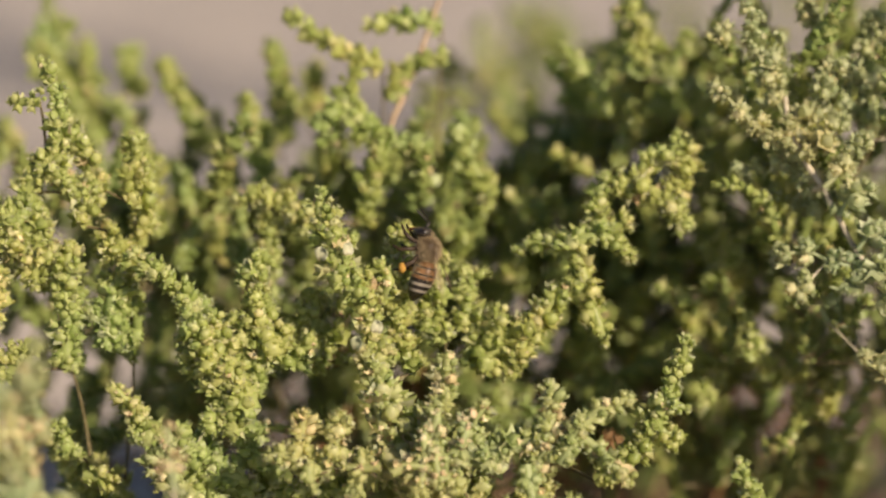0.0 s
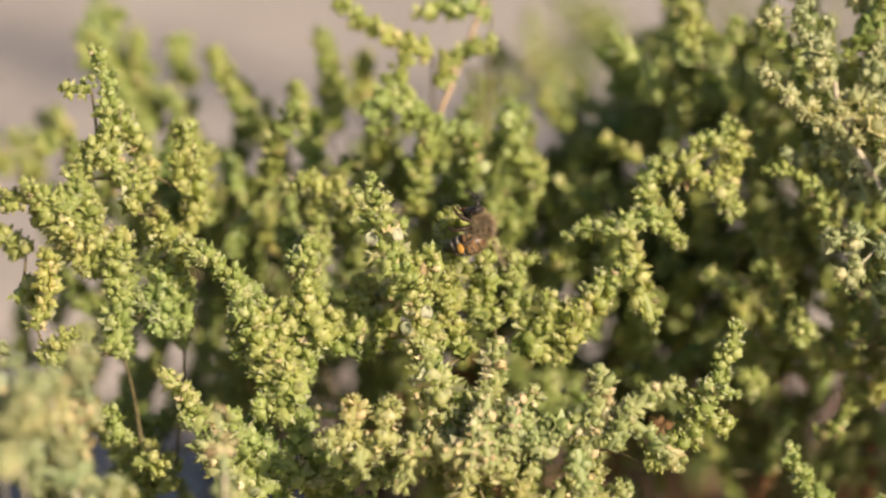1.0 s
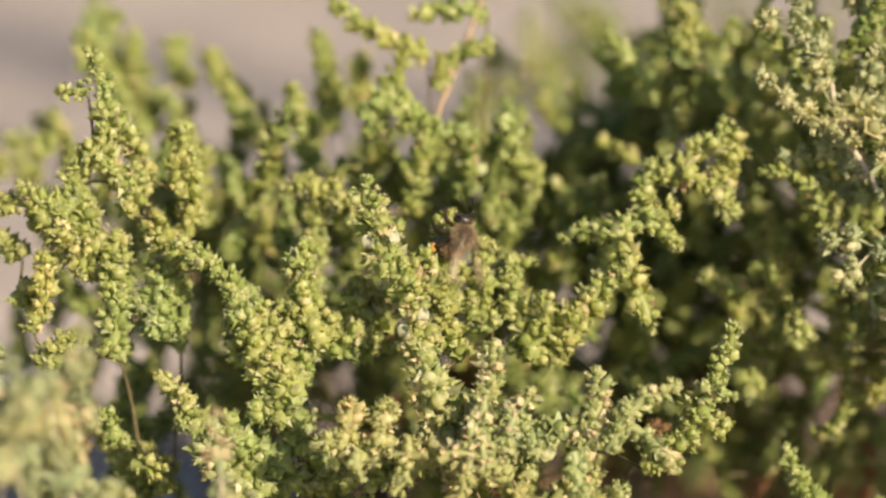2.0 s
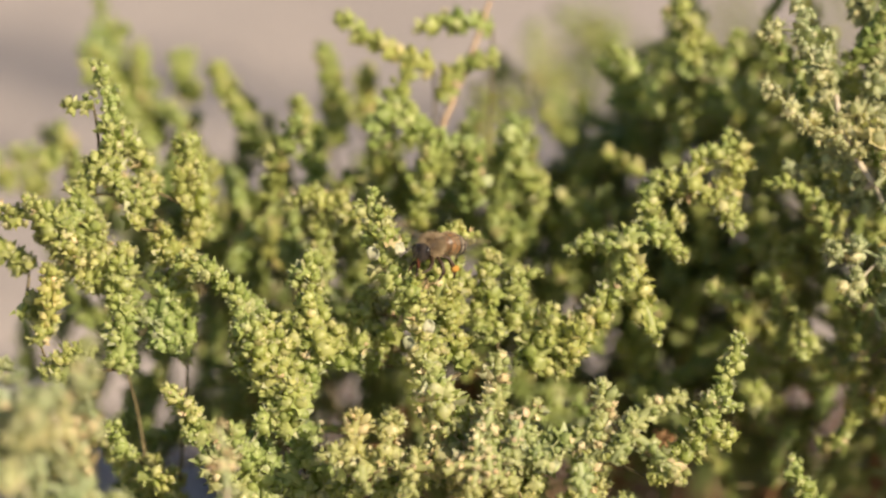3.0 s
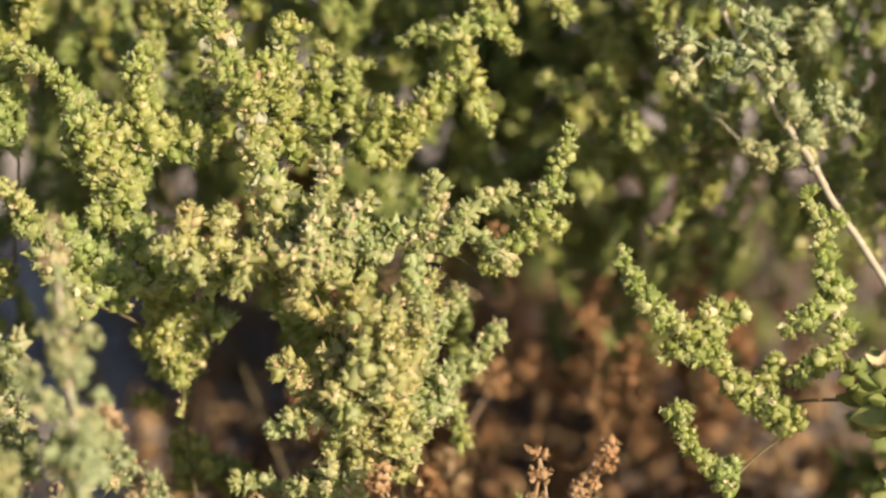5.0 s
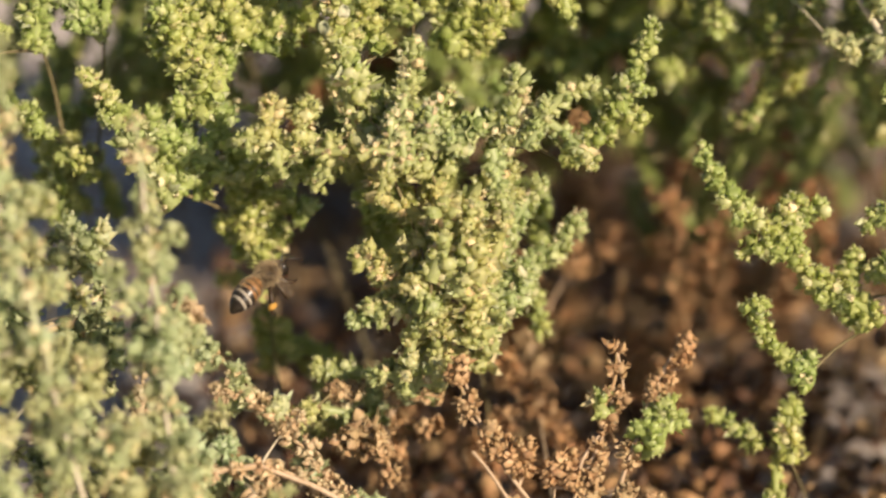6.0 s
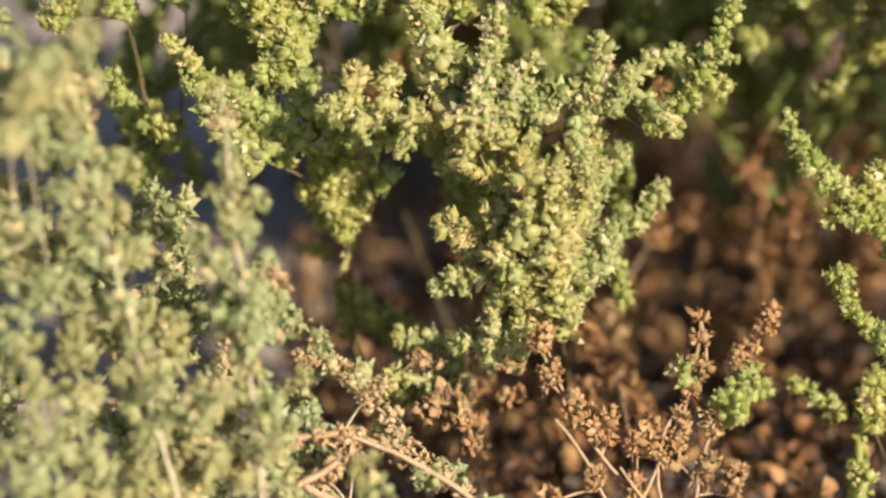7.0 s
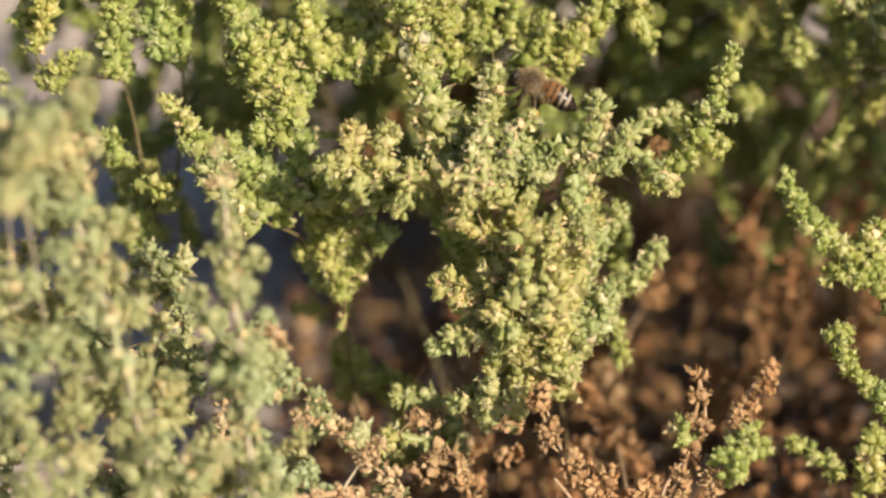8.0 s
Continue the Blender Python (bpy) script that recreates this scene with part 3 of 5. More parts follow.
sprig(main_shrub, (33.7, -24.9, 84.4), (37.9, -24.7, 85.3), bow=1.4, w=4)
sprig(main_shrub, (26.5, -21.4, 74.5), (33.2, -19.7, 80.8), bow=-0.7)
sprig(main_shrub, (0.2, -33.6, 77.5), (4.8, -30.8, 87.2), straw=0.15)
sprig(main_shrub, (-3.5, -35.0, 76.1), (-2.6, -32.7, 84.0), bow=0.6, straw=0.5, w=6)
sprig(main_shrub, (1.0, -29.9, 72.4), (11.3, -27.5, 81.4), bow=2.3)
sprig(main_shrub, (1.0, -39.0, 55.2), (-10.4, -37.1, 60.9), bow=1.3, w=5, straw=0.2)
sprig(main_shrub, (4.7, -42.5, 46.8), (-7.2, -40.3, 53.8), bow=-2.8, w=5, straw=0.2)
sprig(main_shrub, (3.7, -42.2, 51.5), (-10.7, -42.0, 51.2), bow=-1.9, w=5.5, straw=0.2)
sprig(main_shrub, (6.5, -43.5, 47.2), (2.9, -36.2, 72.2), bow=3.5, w=6, straw=0.3)
sprig(main_shrub, (8.3, -45.4, 47.9), (6.1, -38.8, 70.6), w=6, straw=0.3)
sprig(main_shrub, (9.3, -36.6, 42.3), (14.1, -28.2, 71.8), bow=0.5, w=6, straw=0.2)
sprig(main_shrub, (14.1, -31.2, 47.0), (27.1, -22.9, 62.0), bow=0.4, straw=0.2)
sprig(main_shrub, (11.2, -33.8, 52.1), (20.4, -23.0, 68.5), bow=1.4, straw=0.2)
sprig(main_shrub, (11.1, -42.9, 45.9), (11.1, -38.3, 61.7), bow=0.9, straw=0.4, w=5.5)
sprig(main_shrub, (8.4, -38.7, 42.2), (17.7, -34.3, 58.2), bow=-0.4, straw=0.2)
sprig(main_shrub, (7.4, -41.9, 45.5), (-1.7, -37.7, 59.6), bow=0.8, w=6, straw=0.2)
sprig(main_shrub, (5.7, -33.7, 73.7), (6.1, -32.5, 78.1), bow=1.1, straw=0.4, w=5)
sprig(main_shrub, (-3.7, -24.8, 60.8), (-10.3, -23.4, 65.3), bow=-0.9)
sprig(main_shrub, (1.9, -29.2, 60.4), (-3.6, -26.2, 70.2), bow=1.5)
sprig(main_shrub, (7.5, -31.1, 65.0), (15.9, -28.9, 73.0), bow=1.9, straw=0.2)
sprig(main_shrub, (0.0, -40.7, 42.1), (3.8, -39.0, 48.3), w=6, straw=0.2)
sprig(main_shrub, (10.2, -38.3, 40.0), (8.4, -36.3, 47.1), bow=-0.9, w=5, straw=0.2)
sprig(main_shrub, (-5.1, -41.0, 76.9), (-4.4, -37.4, 85.6), w=3.4, straw=0.9)
sprig(main_shrub, (-9.8, -41.2, 79.3), (-4.8, -40.7, 80.1), bow=0.7, w=3.6, straw=0.9)
sprig(main_shrub, (-1.7, -40.6, 77.7), (-2.8, -39.1, 81.5), bow=0.4, w=3.4, straw=0.85)
sprig(main_shrub, (-7.9, -38.4, 78.2), (-3.4, -37.2, 82.6), bow=0.6, w=4.4, straw=0.9)
sprig(main_shrub, (-5.2, -36.3, 82.3), (-2.5, -34.8, 87.5), bow=-0.4, w=4, straw=0.8)
sprig(main_shrub, (1.1, -36.4, 82.3), (1.1, -35.1, 86.6), bow=-0.9, w=3.6, straw=0.8)
sprig(main_shrub, (3.7, -45.3, 58.6), (4.2, -43.6, 64.7), bow=-0.6, w=4, straw=0.85)
sprig(main_shrub, (-3.5, -36.4, 78.5), (1.1, -35.4, 82.0), w=4, straw=0.85)
sprig(main_shrub, (4.7, -43.4, 65.6), (5.6, -41.9, 70.8), bow=-0.9, w=4, straw=0.85)
sprig(main_shrub, (7.4, -44.4, 62.1), (10.1, -43.2, 66.4), w=4, straw=0.8)
sprig(main_shrub, (-11.6, -37.2, 78.8), (-17.0, -37.1, 78.8), w=3.6, straw=0.85)
sprig(main_shrub, (-0.9, -45.2, 38.7), (0.9, -40.1, 50.6), bow=1.7, w=5, straw=0.2)
sprig(main_shrub, (0.9, -46.3, 41.2), (5.0, -41.8, 51.5), bow=-0.6, w=5, straw=0.2)
sprig(main_shrub, (-1.8, -43.4, 37.8), (-7.5, -42.1, 41.2), bow=-1.9, w=4.5, straw=0.2)
sprig(main_shrub, (11.5, -38.2, 79.8), (13.9, -42.8, 68.9), w=4.2, straw=0.2)
sprig(main_shrub, (-6.7, -38.6, 79.8), (-6.6, -41.7, 72.7), bow=0.9, w=4.2, straw=0.2)
sprig(main_shrub, (-15.7, -39.2, 78.9), (-16.6, -41.1, 74.3), bow=1.2, w=4, straw=0.2)
sprig(main_shrub, (-23.0, -39.0, 79.8), (-22.1, -40.4, 76.4), bow=-0.4, w=4, straw=0.2)
sprig(main_shrub, (-25.0, -36.8, 79.9), (-29.5, -36.7, 80.3), bow=-0.7, w=4, straw=0.2)
sprig(main_shrub, (2.8, -42.2, 45.5), (10.6, -37.3, 56.6), bow=-3.1, straw=0.2)
sprig(main_shrub, (16.4, -20.6, 49.6), (20.8, -24.3, 40.6), bow=1.9, w=4.5)
# main shrub
sprig(main_shrub, (-33.4, -22.0, 86.6), (-31.1, -18.9, 97.4), bow=0.4)
sprig(main_shrub, (-31.2, -18.0, 97.1), (-32.4, -15.0, 107.2), w=4.8)
sprig(main_shrub, (-32.8, -17.8, 90.3), (-25.7, -17.6, 91.7), bow=1.9)
sprig(main_shrub, (-21.3, -12.0, 89.6), (-24.2, -8.8, 100.4), bow=0.9)
sprig(main_shrub, (-19.1, -10.4, 88.1), (-20.0, -7.7, 97.3), bow=-1.3, straw=0.3)
sprig(main_shrub, (-1.3, -13.5, 92.9), (-2.2, -9.5, 106.8), bow=2.1)
sprig(main_shrub, (-3.6, -11.3, 100.2), (-7.4, -10.3, 103.4), w=4)
sprig(main_shrub, (4.4, -10.9, 91.2), (1.1, -7.3, 103.6))
sprig(main_shrub, (-2.7, -12.4, 96.6), (-7.5, -12.1, 97.5), bow=1.3)
sprig(main_shrub, (18.8, -7.4, 108.0), (10.8, -7.3, 107.8), bow=-1.0, w=4.4)
sprig(main_shrub, (19.2, -8.9, 106.4), (29.5, -9.0, 106.9), bow=4.5, w=5)
sprig(main_shrub, (20.6, -9.9, 106.6), (25.0, -13.7, 93.7), w=4.8)
sprig(main_shrub, (9.6, -14.5, 90.2), (21.5, -10.8, 103.5), bow=1.3, w=5.5)
sprig(main_shrub, (3.9, -14.6, 89.3), (14.4, -12.4, 97.5), w=5.5)
sprig(main_shrub, (2.0, -12.8, 91.7), (11.5, -13.3, 90.9), bow=-2.2)
sprig(main_shrub, (10.6, -11.8, 92.4), (9.2, -13.2, 87.4), bow=0.7, w=4.6)
sprig(main_shrub, (7.7, -13.4, 93.9), (7.7, -12.1, 98.4), bow=-0.9, w=4.6)
sprig(main_shrub, (27.1, -3.1, 109.0), (25.7, -0.3, 118.7), bow=2.2)
sprig(main_shrub, (27.1, -0.7, 117.3), (39.1, -2.7, 111.0), bow=2.7, w=5)
sprig(main_shrub, (36.9, 0.6, 115.1), (38.4, 3.5, 125.3), bow=-2.1)
sprig(main_shrub, (25.2, -3.3, 108.0), (29.5, -2.5, 111.3), bow=0.3, straw=0.4)
sprig(main_shrub, (31.7, 0.1, 118.9), (37.4, 1.1, 122.7), bow=1.8, w=4.4)
sprig(main_shrub, (8.1, 21.3, 95.0), (12.3, 22.4, 99.0), far=True)
sprig(main_shrub, (36.8, 20.2, 93.1), (42.9, 19.9, 92.2), bow=1.0, far=True)
sprig(main_shrub, (-71.1, -11.6, 118.0), (-68.3, -8.7, 139.2), bow=-3.9, w=4.8, pieces=True)
sprig(main_shrub, (-61.7, -11.5, 117.5), (-69.7, -10.3, 123.5), w=4.6)
sprig(main_shrub, (-68.5, -10.1, 133.0), (-72.7, -10.2, 133.0), w=4)
sprig(main_shrub, (-69.6, -14.3, 106.1), (-78.8, -15.8, 117.9), bow=-0.7)
sprig(main_shrub, (-71.5, -14.5, 105.2), (-76.3, -12.7, 113.4), bow=1.0)
sprig(main_shrub, (-73.4, -14.1, 107.0), (-71.6, -11.3, 118.9), bow=-1.6)
sprig(main_shrub, (-53.5, -6.1, 114.0), (-54.5, -3.4, 125.6), bow=-0.5)
sprig(main_shrub, (-59.9, -7.3, 118.1), (-66.6, -4.8, 129.2), bow=-0.9, w=5)
sprig(main_shrub, (-57.4, -17.3, 92.4), (-57.0, -12.9, 111.6), bow=-0.7, w=6)
sprig(main_shrub, (-64.1, -20.0, 90.1), (-63.7, -15.5, 109.3), w=6)
sprig(main_shrub, (-68.4, -15.4, 110.2), (-69.1, -16.9, 103.8), bow=-0.6, w=5)
sprig(main_shrub, (-51.7, -16.6, 95.1), (-60.7, -15.9, 98.8), bow=0.9)
sprig(main_shrub, (-80.0, -15.5, 101.5), (-76.2, -16.5, 96.9))
sprig(main_shrub, (-62.4, -10.8, 112.1), (-60.1, -9.2, 118.5), bow=-0.8)
sprig(main_shrub, (-64.8, -15.2, 106.3), (-68.6, -13.8, 112.7), bow=0.6)
sprig(main_shrub, (-53.7, -15.0, 97.6), (-52.9, -12.7, 107.7), bow=1.3)
sprig(main_shrub, (-32.7, -19.5, 95.0), (-32.3, -16.3, 108.6), w=5.4)
sprig(main_shrub, (-30.8, -20.3, 91.4), (-27.6, -19.1, 96.4), bow=1.2)
sprig(main_shrub, (-34.6, -19.6, 90.2), (-35.6, -17.7, 98.4), bow=-0.5)
sprig(main_shrub, (-35.2, -25.8, 81.3), (-42.9, -23.6, 99.9), w=6)
sprig(main_shrub, (-34.1, -27.3, 83.7), (-36.9, -25.2, 92.7), bow=-0.7)
sprig(main_shrub, (-75.4, -22.4, 88.9), (-70.3, -21.1, 94.3), bow=0.5)
sprig(main_shrub, (-27.4, -15.5, 90.0), (-23.2, -12.8, 101.1), bow=-2.2)
sprig(main_shrub, (-24.7, -13.9, 87.6), (-23.8, -11.8, 96.9), bow=-2.2)
sprig(main_shrub, (-19.9, -12.6, 93.2), (-19.5, -11.3, 98.7), bow=-0.7, straw=0.4)
sprig(main_shrub, (-27.1, -19.5, 90.2), (-23.4, -18.6, 93.8), bow=0.7)
# back shrub
sprig(back_shrub, (-12.7, 23.5, 133.6), (-29.2, 25.4, 142.6), bow=0.7, w=5.5, far=True)
sprig(back_shrub, (-2.2, 27.2, 140.2), (-15.3, 27.1, 140.2), bow=-1.0, far=True)
sprig(back_shrub, (-15.1, 16.6, 112.4), (-2.7, 28.4, 145.1), w=3, bare=True, stem=0.6, lie=True, fallen=True)
sprig(back_shrub, (-14.1, 16.9, 122.5), (-16.1, 19.8, 135.2), bow=3.9, w=6, far=True)
sprig(back_shrub, (-13.0, 14.5, 120.9), (-24.0, 15.2, 124.8), bow=-4.1, far=True)
sprig(back_shrub, (-15.0, 13.5, 117.1), (-4.6, 14.6, 120.9), bow=2.5, w=5, far=True)
sprig(back_shrub, (-11.2, 22.2, 127.7), (-2.1, 24.1, 135.5), bow=2.4, far=True)
sprig(back_shrub, (-21.0, 16.1, 119.6), (-21.1, 17.9, 127.4), bow=2.0, far=True)
sprig(back_shrub, (-15.9, 9.3, 107.8), (-13.0, 12.5, 121.3), bow=-0.7, w=5.5, far=True)
sprig(back_shrub, (-24.0, 3.5, 109.6), (-37.6, 4.2, 113.3), bow=-2.4, w=5)
sprig(back_shrub, (-32.3, 1.7, 93.4), (-32.4, 5.7, 110.6), bow=-0.5, w=5.5)
sprig(back_shrub, (-32.6, 46.7, 114.8), (-34.8, 50.9, 133.0), bow=-1.0, w=6, far=True)
sprig(back_shrub, (-28.6, 62.5, 116.3), (-26.4, 65.0, 127.0), far=True)
sprig(back_shrub, (-37.4, 46.6, 114.8), (-39.5, 48.5, 123.1), bow=0.8, far=True)
sprig(back_shrub, (-33.8, 40.1, 108.5), (-30.7, 42.5, 118.8), bow=2.3, far=True)
sprig(back_shrub, (-45.9, 46.0, 112.7), (-54.0, 49.8, 129.3), w=6.5, far=True)
sprig(back_shrub, (-41.4, 54.4, 104.4), (-45.8, 57.6, 118.2), far=True)
sprig(back_shrub, (-66.0, 61.3, 113.0), (-79.4, 67.3, 139.8), bow=2.2, w=7, far=True)
sprig(back_shrub, (-67.6, 56.1, 112.9), (-79.7, 60.9, 134.1), bow=1.9, w=7, far=True)
sprig(back_shrub, (-56.1, 50.3, 109.6), (-65.8, 53.1, 122.2), bow=-0.4, w=6, far=True)
sprig(back_shrub, (-71.5, 77.2, 115.8), (-73.8, 80.3, 129.1), bow=1.3, w=6, far=True)
sprig(back_shrub, (-63.5, 77.9, 118.0), (-63.6, 80.0, 127.4), bow=1.1, w=6, far=True)
sprig(back_shrub, (-83.5, 40.4, 112.5), (-89.8, 40.8, 114.6), bow=-1.3, w=7, far=True)
sprig(back_shrub, (-83.9, 55.6, 111.8), (-86.1, 56.8, 117.1), far=True)
sprig(back_shrub, (7.0, 16.6, 111.4), (-0.1, 19.2, 122.9), w=5, far=True)
sprig(back_shrub, (5.0, 17.8, 108.1), (1.0, 19.6, 115.9), bow=-2.2, far=True)
sprig(back_shrub, (3.5, 78.1, 115.9), (-1.1, 80.4, 125.8), bow=0.8, w=9, far=True)
sprig(back_shrub, (-2.2, 77.3, 112.6), (-5.6, 79.1, 120.3), bow=-0.7, w=8, far=True)
sprig(back_shrub, (27.6, 28.9, 123.6), (19.8, 31.6, 135.7), bow=-1.1, w=5.5, far=True)
sprig(back_shrub, (26.1, 39.0, 122.8), (18.8, 40.8, 131.0), bow=1.1, far=True)
sprig(back_shrub, (24.9, 23.6, 114.2), (18.3, 24.3, 117.6), w=4.6, far=True)
sprig(back_shrub, (16.6, 29.9, 106.5), (10.4, 30.3, 108.6), far=True)
sprig(back_shrub, (14.4, 141.5, 100.9), (6.6, 146.4, 122.2), bow=1.5, w=10, far=True)
sprig(back_shrub, (27.2, 145.7, 118.4), (13.0, 147.3, 125.9), bow=0.3, w=10, far=True)
sprig(back_shrub, (43.2, 52.7, 115.0), (25.9, 56.4, 131.8), bow=-3.8, w=6, far=True)
sprig(back_shrub, (41.0, 53.9, 120.3), (35.6, 58.5, 140.2), bow=0.4, w=6, far=True)
sprig(back_shrub, (33.8, 42.3, 114.8), (30.6, 44.7, 125.1), bow=0.5, far=True)
sprig(back_shrub, (29.9, 48.9, 121.1), (36.3, 50.2, 126.3), bow=-1.2, far=True)
sprig(back_shrub, (16.6, 62.0, 112.1), (7.8, 63.4, 118.5), bow=0.9, w=6, far=True)
sprig(back_shrub, (23.2, 62.6, 114.2), (15.5, 64.2, 121.7), bow=2.3, w=6, far=True)
sprig(back_shrub, (47.2, 30.7, 86.2), (38.8, 31.8, 91.3), bow=-1.3, w=5, far=True)
sprig(back_shrub, (64.3, 23.1, 74.4), (48.7, 25.2, 84.4), bow=-1.1, w=5.5, far=True)
sprig(back_shrub, (64.0, 28.8, 77.0), (57.7, 29.7, 81.1), bow=-1.4, far=True)
sprig(back_shrub, (58.3, 32.4, 70.5), (52.0, 33.7, 76.7), bow=-1.5, far=True)
sprig(back_shrub, (48.8, 41.4, 65.6), (49.9, 44.3, 78.2), bow=-3.7, far=True)
sprig(back_shrub, (62.1, 64.8, 77.4), (54.2, 66.5, 85.1), bow=1.6, w=9, far=True)
sprig(back_shrub, (73.1, 32.5, 70.5), (68.9, 34.4, 78.8), bow=-0.5, far=True)
sprig(back_shrub, (57.6, 87.8, 88.3), (52.8, 90.9, 102.0), bow=1.1, w=9, far=True)
sprig(back_shrub, (11.6, 33.6, 100.4), (5.3, 34.7, 105.5), bow=-1.8, far=True)
sprig(back_shrub, (0.0, 17.7, 98.8), (-1.0, 19.7, 107.6), bow=-2.6, w=5, far=True)
sprig(back_shrub, (0.0, 40.5, 108.5), (-3.2, 42.6, 117.8), bow=1.7, w=6, far=True)
sprig(back_shrub, (-46.5, 28.0, 101.4), (-51.7, 30.8, 113.5), bow=-1.3, w=6, far=True)
sprig(back_shrub, (-52.6, 18.2, 103.6), (-52.7, 21.2, 116.4), bow=1.0, w=6, far=True)
sprig(back_shrub, (-40.7, 31.8, 95.2), (-41.8, 35.1, 109.5), bow=1.6, w=6, far=True)
sprig(back_shrub, (-25.9, 30.4, 110.5), (-20.7, 32.8, 120.6), bow=-1.8, far=True)
sprig(back_shrub, (-5.2, 33.4, 100.4), (-5.2, 35.5, 109.5), bow=1.0, far=True)
sprig(back_shrub, (-9.5, 39.2, 103.4), (-6.3, 41.1, 111.6), bow=0.9, w=6, far=True)
# grey shrub
sprig(grey_shrub, (60.7, -2.8, 117.5), (49.3, 4.3, 149.2), bow=0.6, w=4.4)
sprig(grey_shrub, (53.6, -3.8, 126.9), (43.4, -2.2, 134.8), bow=0.5, w=4)
sprig(grey_shrub, (65.1, 6.8, 136.2), (59.5, 9.3, 147.5), w=4.6)
sprig(grey_shrub, (51.1, 1.6, 141.9), (43.4, 1.7, 142.9), bow=-1.4, w=4)
sprig(grey_shrub, (51.9, -0.6, 136.5), (54.7, 1.0, 142.9), w=4)
sprig(grey_shrub, (57.3, -5.3, 124.8), (52.6, -5.2, 125.7), bow=-1.4, w=4)
sprig(grey_shrub, (87.4, -19.8, 76.7), (62.2, -5.2, 118.2), bow=0.7, w=2.6, bare=True, stem=0.68)
sprig(grey_shrub, (62.2, -5.2, 118.2), (56.0, 1.1, 132.5), bow=1.3, w=2.6, bare=True, stem=0.7, lie=True)
sprig(grey_shrub, (70.7, -9.9, 102.6), (54.0, -12.0, 108.6), bow=-1.7, w=5)
sprig(grey_shrub, (59.8, -12.4, 104.2), (57.0, -13.0, 102.0), bow=-0.5, w=4.4)
sprig(grey_shrub, (64.6, -2.7, 112.8), (49.9, 5.5, 118.5), bow=-4.9, w=6)
sprig(grey_shrub, (63.3, 2.3, 115.6), (54.1, 2.3, 115.1), bow=1.5)
sprig(grey_shrub, (58.9, 0.1, 122.0), (54.1, 1.2, 125.7), bow=1.9)
sprig(grey_shrub, (59.3, -3.6, 123.7), (66.0, -1.6, 131.0), bow=-1.0, w=5)
sprig(grey_shrub, (61.9, -7.2, 118.6), (68.5, -5.0, 126.8), bow=-0.7, w=5)
sprig(grey_shrub, (64.7, -8.6, 114.0), (69.5, -7.3, 118.6), bow=1.3)
sprig(grey_shrub, (67.5, -10.2, 108.6), (75.1, -9.5, 111.3), bow=2.1)
sprig(grey_shrub, (68.2, -12.7, 107.2), (72.0, -11.7, 110.9), bow=-4.6, w=5)
sprig(grey_shrub, (71.0, -14.3, 101.8), (74.8, -13.6, 104.5), bow=-2.2)
sprig(grey_shrub, (74.2, -13.7, 96.7), (83.7, -13.1, 99.5))
sprig(grey_shrub, (77.2, 1.6, 106.8), (80.2, 6.7, 124.6), bow=-1.4, w=5.5)
sprig(grey_shrub, (77.8, 1.5, 113.8), (85.6, 3.3, 120.3), bow=0.4)
sprig(grey_shrub, (80.4, -3.7, 103.1), (86.0, -0.3, 115.2), bow=1.4)
sprig(grey_shrub, (78.3, -12.9, 92.6), (86.9, -11.8, 97.2), bow=-1.4)
sprig(grey_shrub, (58.6, -1.1, 125.1), (67.3, 2.5, 138.0), bow=1.7, w=5)
sprig(grey_shrub, (64.0, 4.1, 129.0), (71.8, 8.5, 144.9), bow=-1.5, w=5)
sprig(grey_shrub, (70.1, 4.6, 124.0), (77.9, 7.7, 135.3), bow=2.7, w=5)
sprig(grey_shrub, (74.5, -13.4, 90.7), (68.8, -13.3, 90.7), bow=1.8)
sprig(grey_shrub, (81.1, -14.3, 88.0), (77.3, -13.5, 90.7), bow=0.9)
sprig(grey_shrub, (63.9, -5.8, 94.7), (63.0, -4.7, 98.4), bow=0.5, w=5)
sprig(grey_shrub, (69.4, -2.9, 90.8), (66.4, -1.5, 95.5), bow=0.7)
# side shrub
sprig(side_shrub, (69.2, -38.8, 52.8), (55.8, -38.8, 66.6), bow=-0.7, w=5)
sprig(side_shrub, (55.8, -38.8, 66.6), (45.9, -36.9, 79.8), bow=1.4, w=4.6, pieces=True)
sprig(side_shrub, (57.0, -37.2, 65.0), (62.1, -35.8, 70.1), bow=0.6, w=5)
sprig(side_shrub, (61.0, -35.4, 64.3), (66.0, -34.2, 68.8), bow=0.8, w=5)
sprig(side_shrub, (59.6, -38.9, 62.7), (53.0, -38.9, 62.3), bow=-1.1, w=5)
sprig(side_shrub, (63.4, -38.3, 61.5), (59.8, -36.2, 68.6), bow=0.8)
sprig(side_shrub, (83.4, -32.5, 61.2), (76.9, -29.0, 87.2), bow=-0.6, w=4.8, pieces=True)
sprig(side_shrub, (82.2, -34.5, 68.8), (73.7, -35.3, 65.4), bow=-1.4, w=5)
sprig(side_shrub, (82.6, -36.5, 61.7), (74.8, -37.5, 57.7), bow=-0.3, w=5)
sprig(side_shrub, (74.7, -40.0, 49.3), (63.7, -37.5, 57.3), bow=-0.5, w=5.5)
sprig(side_shrub, (74.2, -37.8, 49.4), (72.4, -34.7, 60.1), bow=2.0, w=5)
sprig(side_shrub, (76.2, -41.6, 51.0), (70.3, -40.5, 54.5), bow=-0.4, w=6)
sprig(side_shrub, (65.3, -42.2, 42.5), (56.1, -41.6, 54.4), bow=3.2, w=4.4)
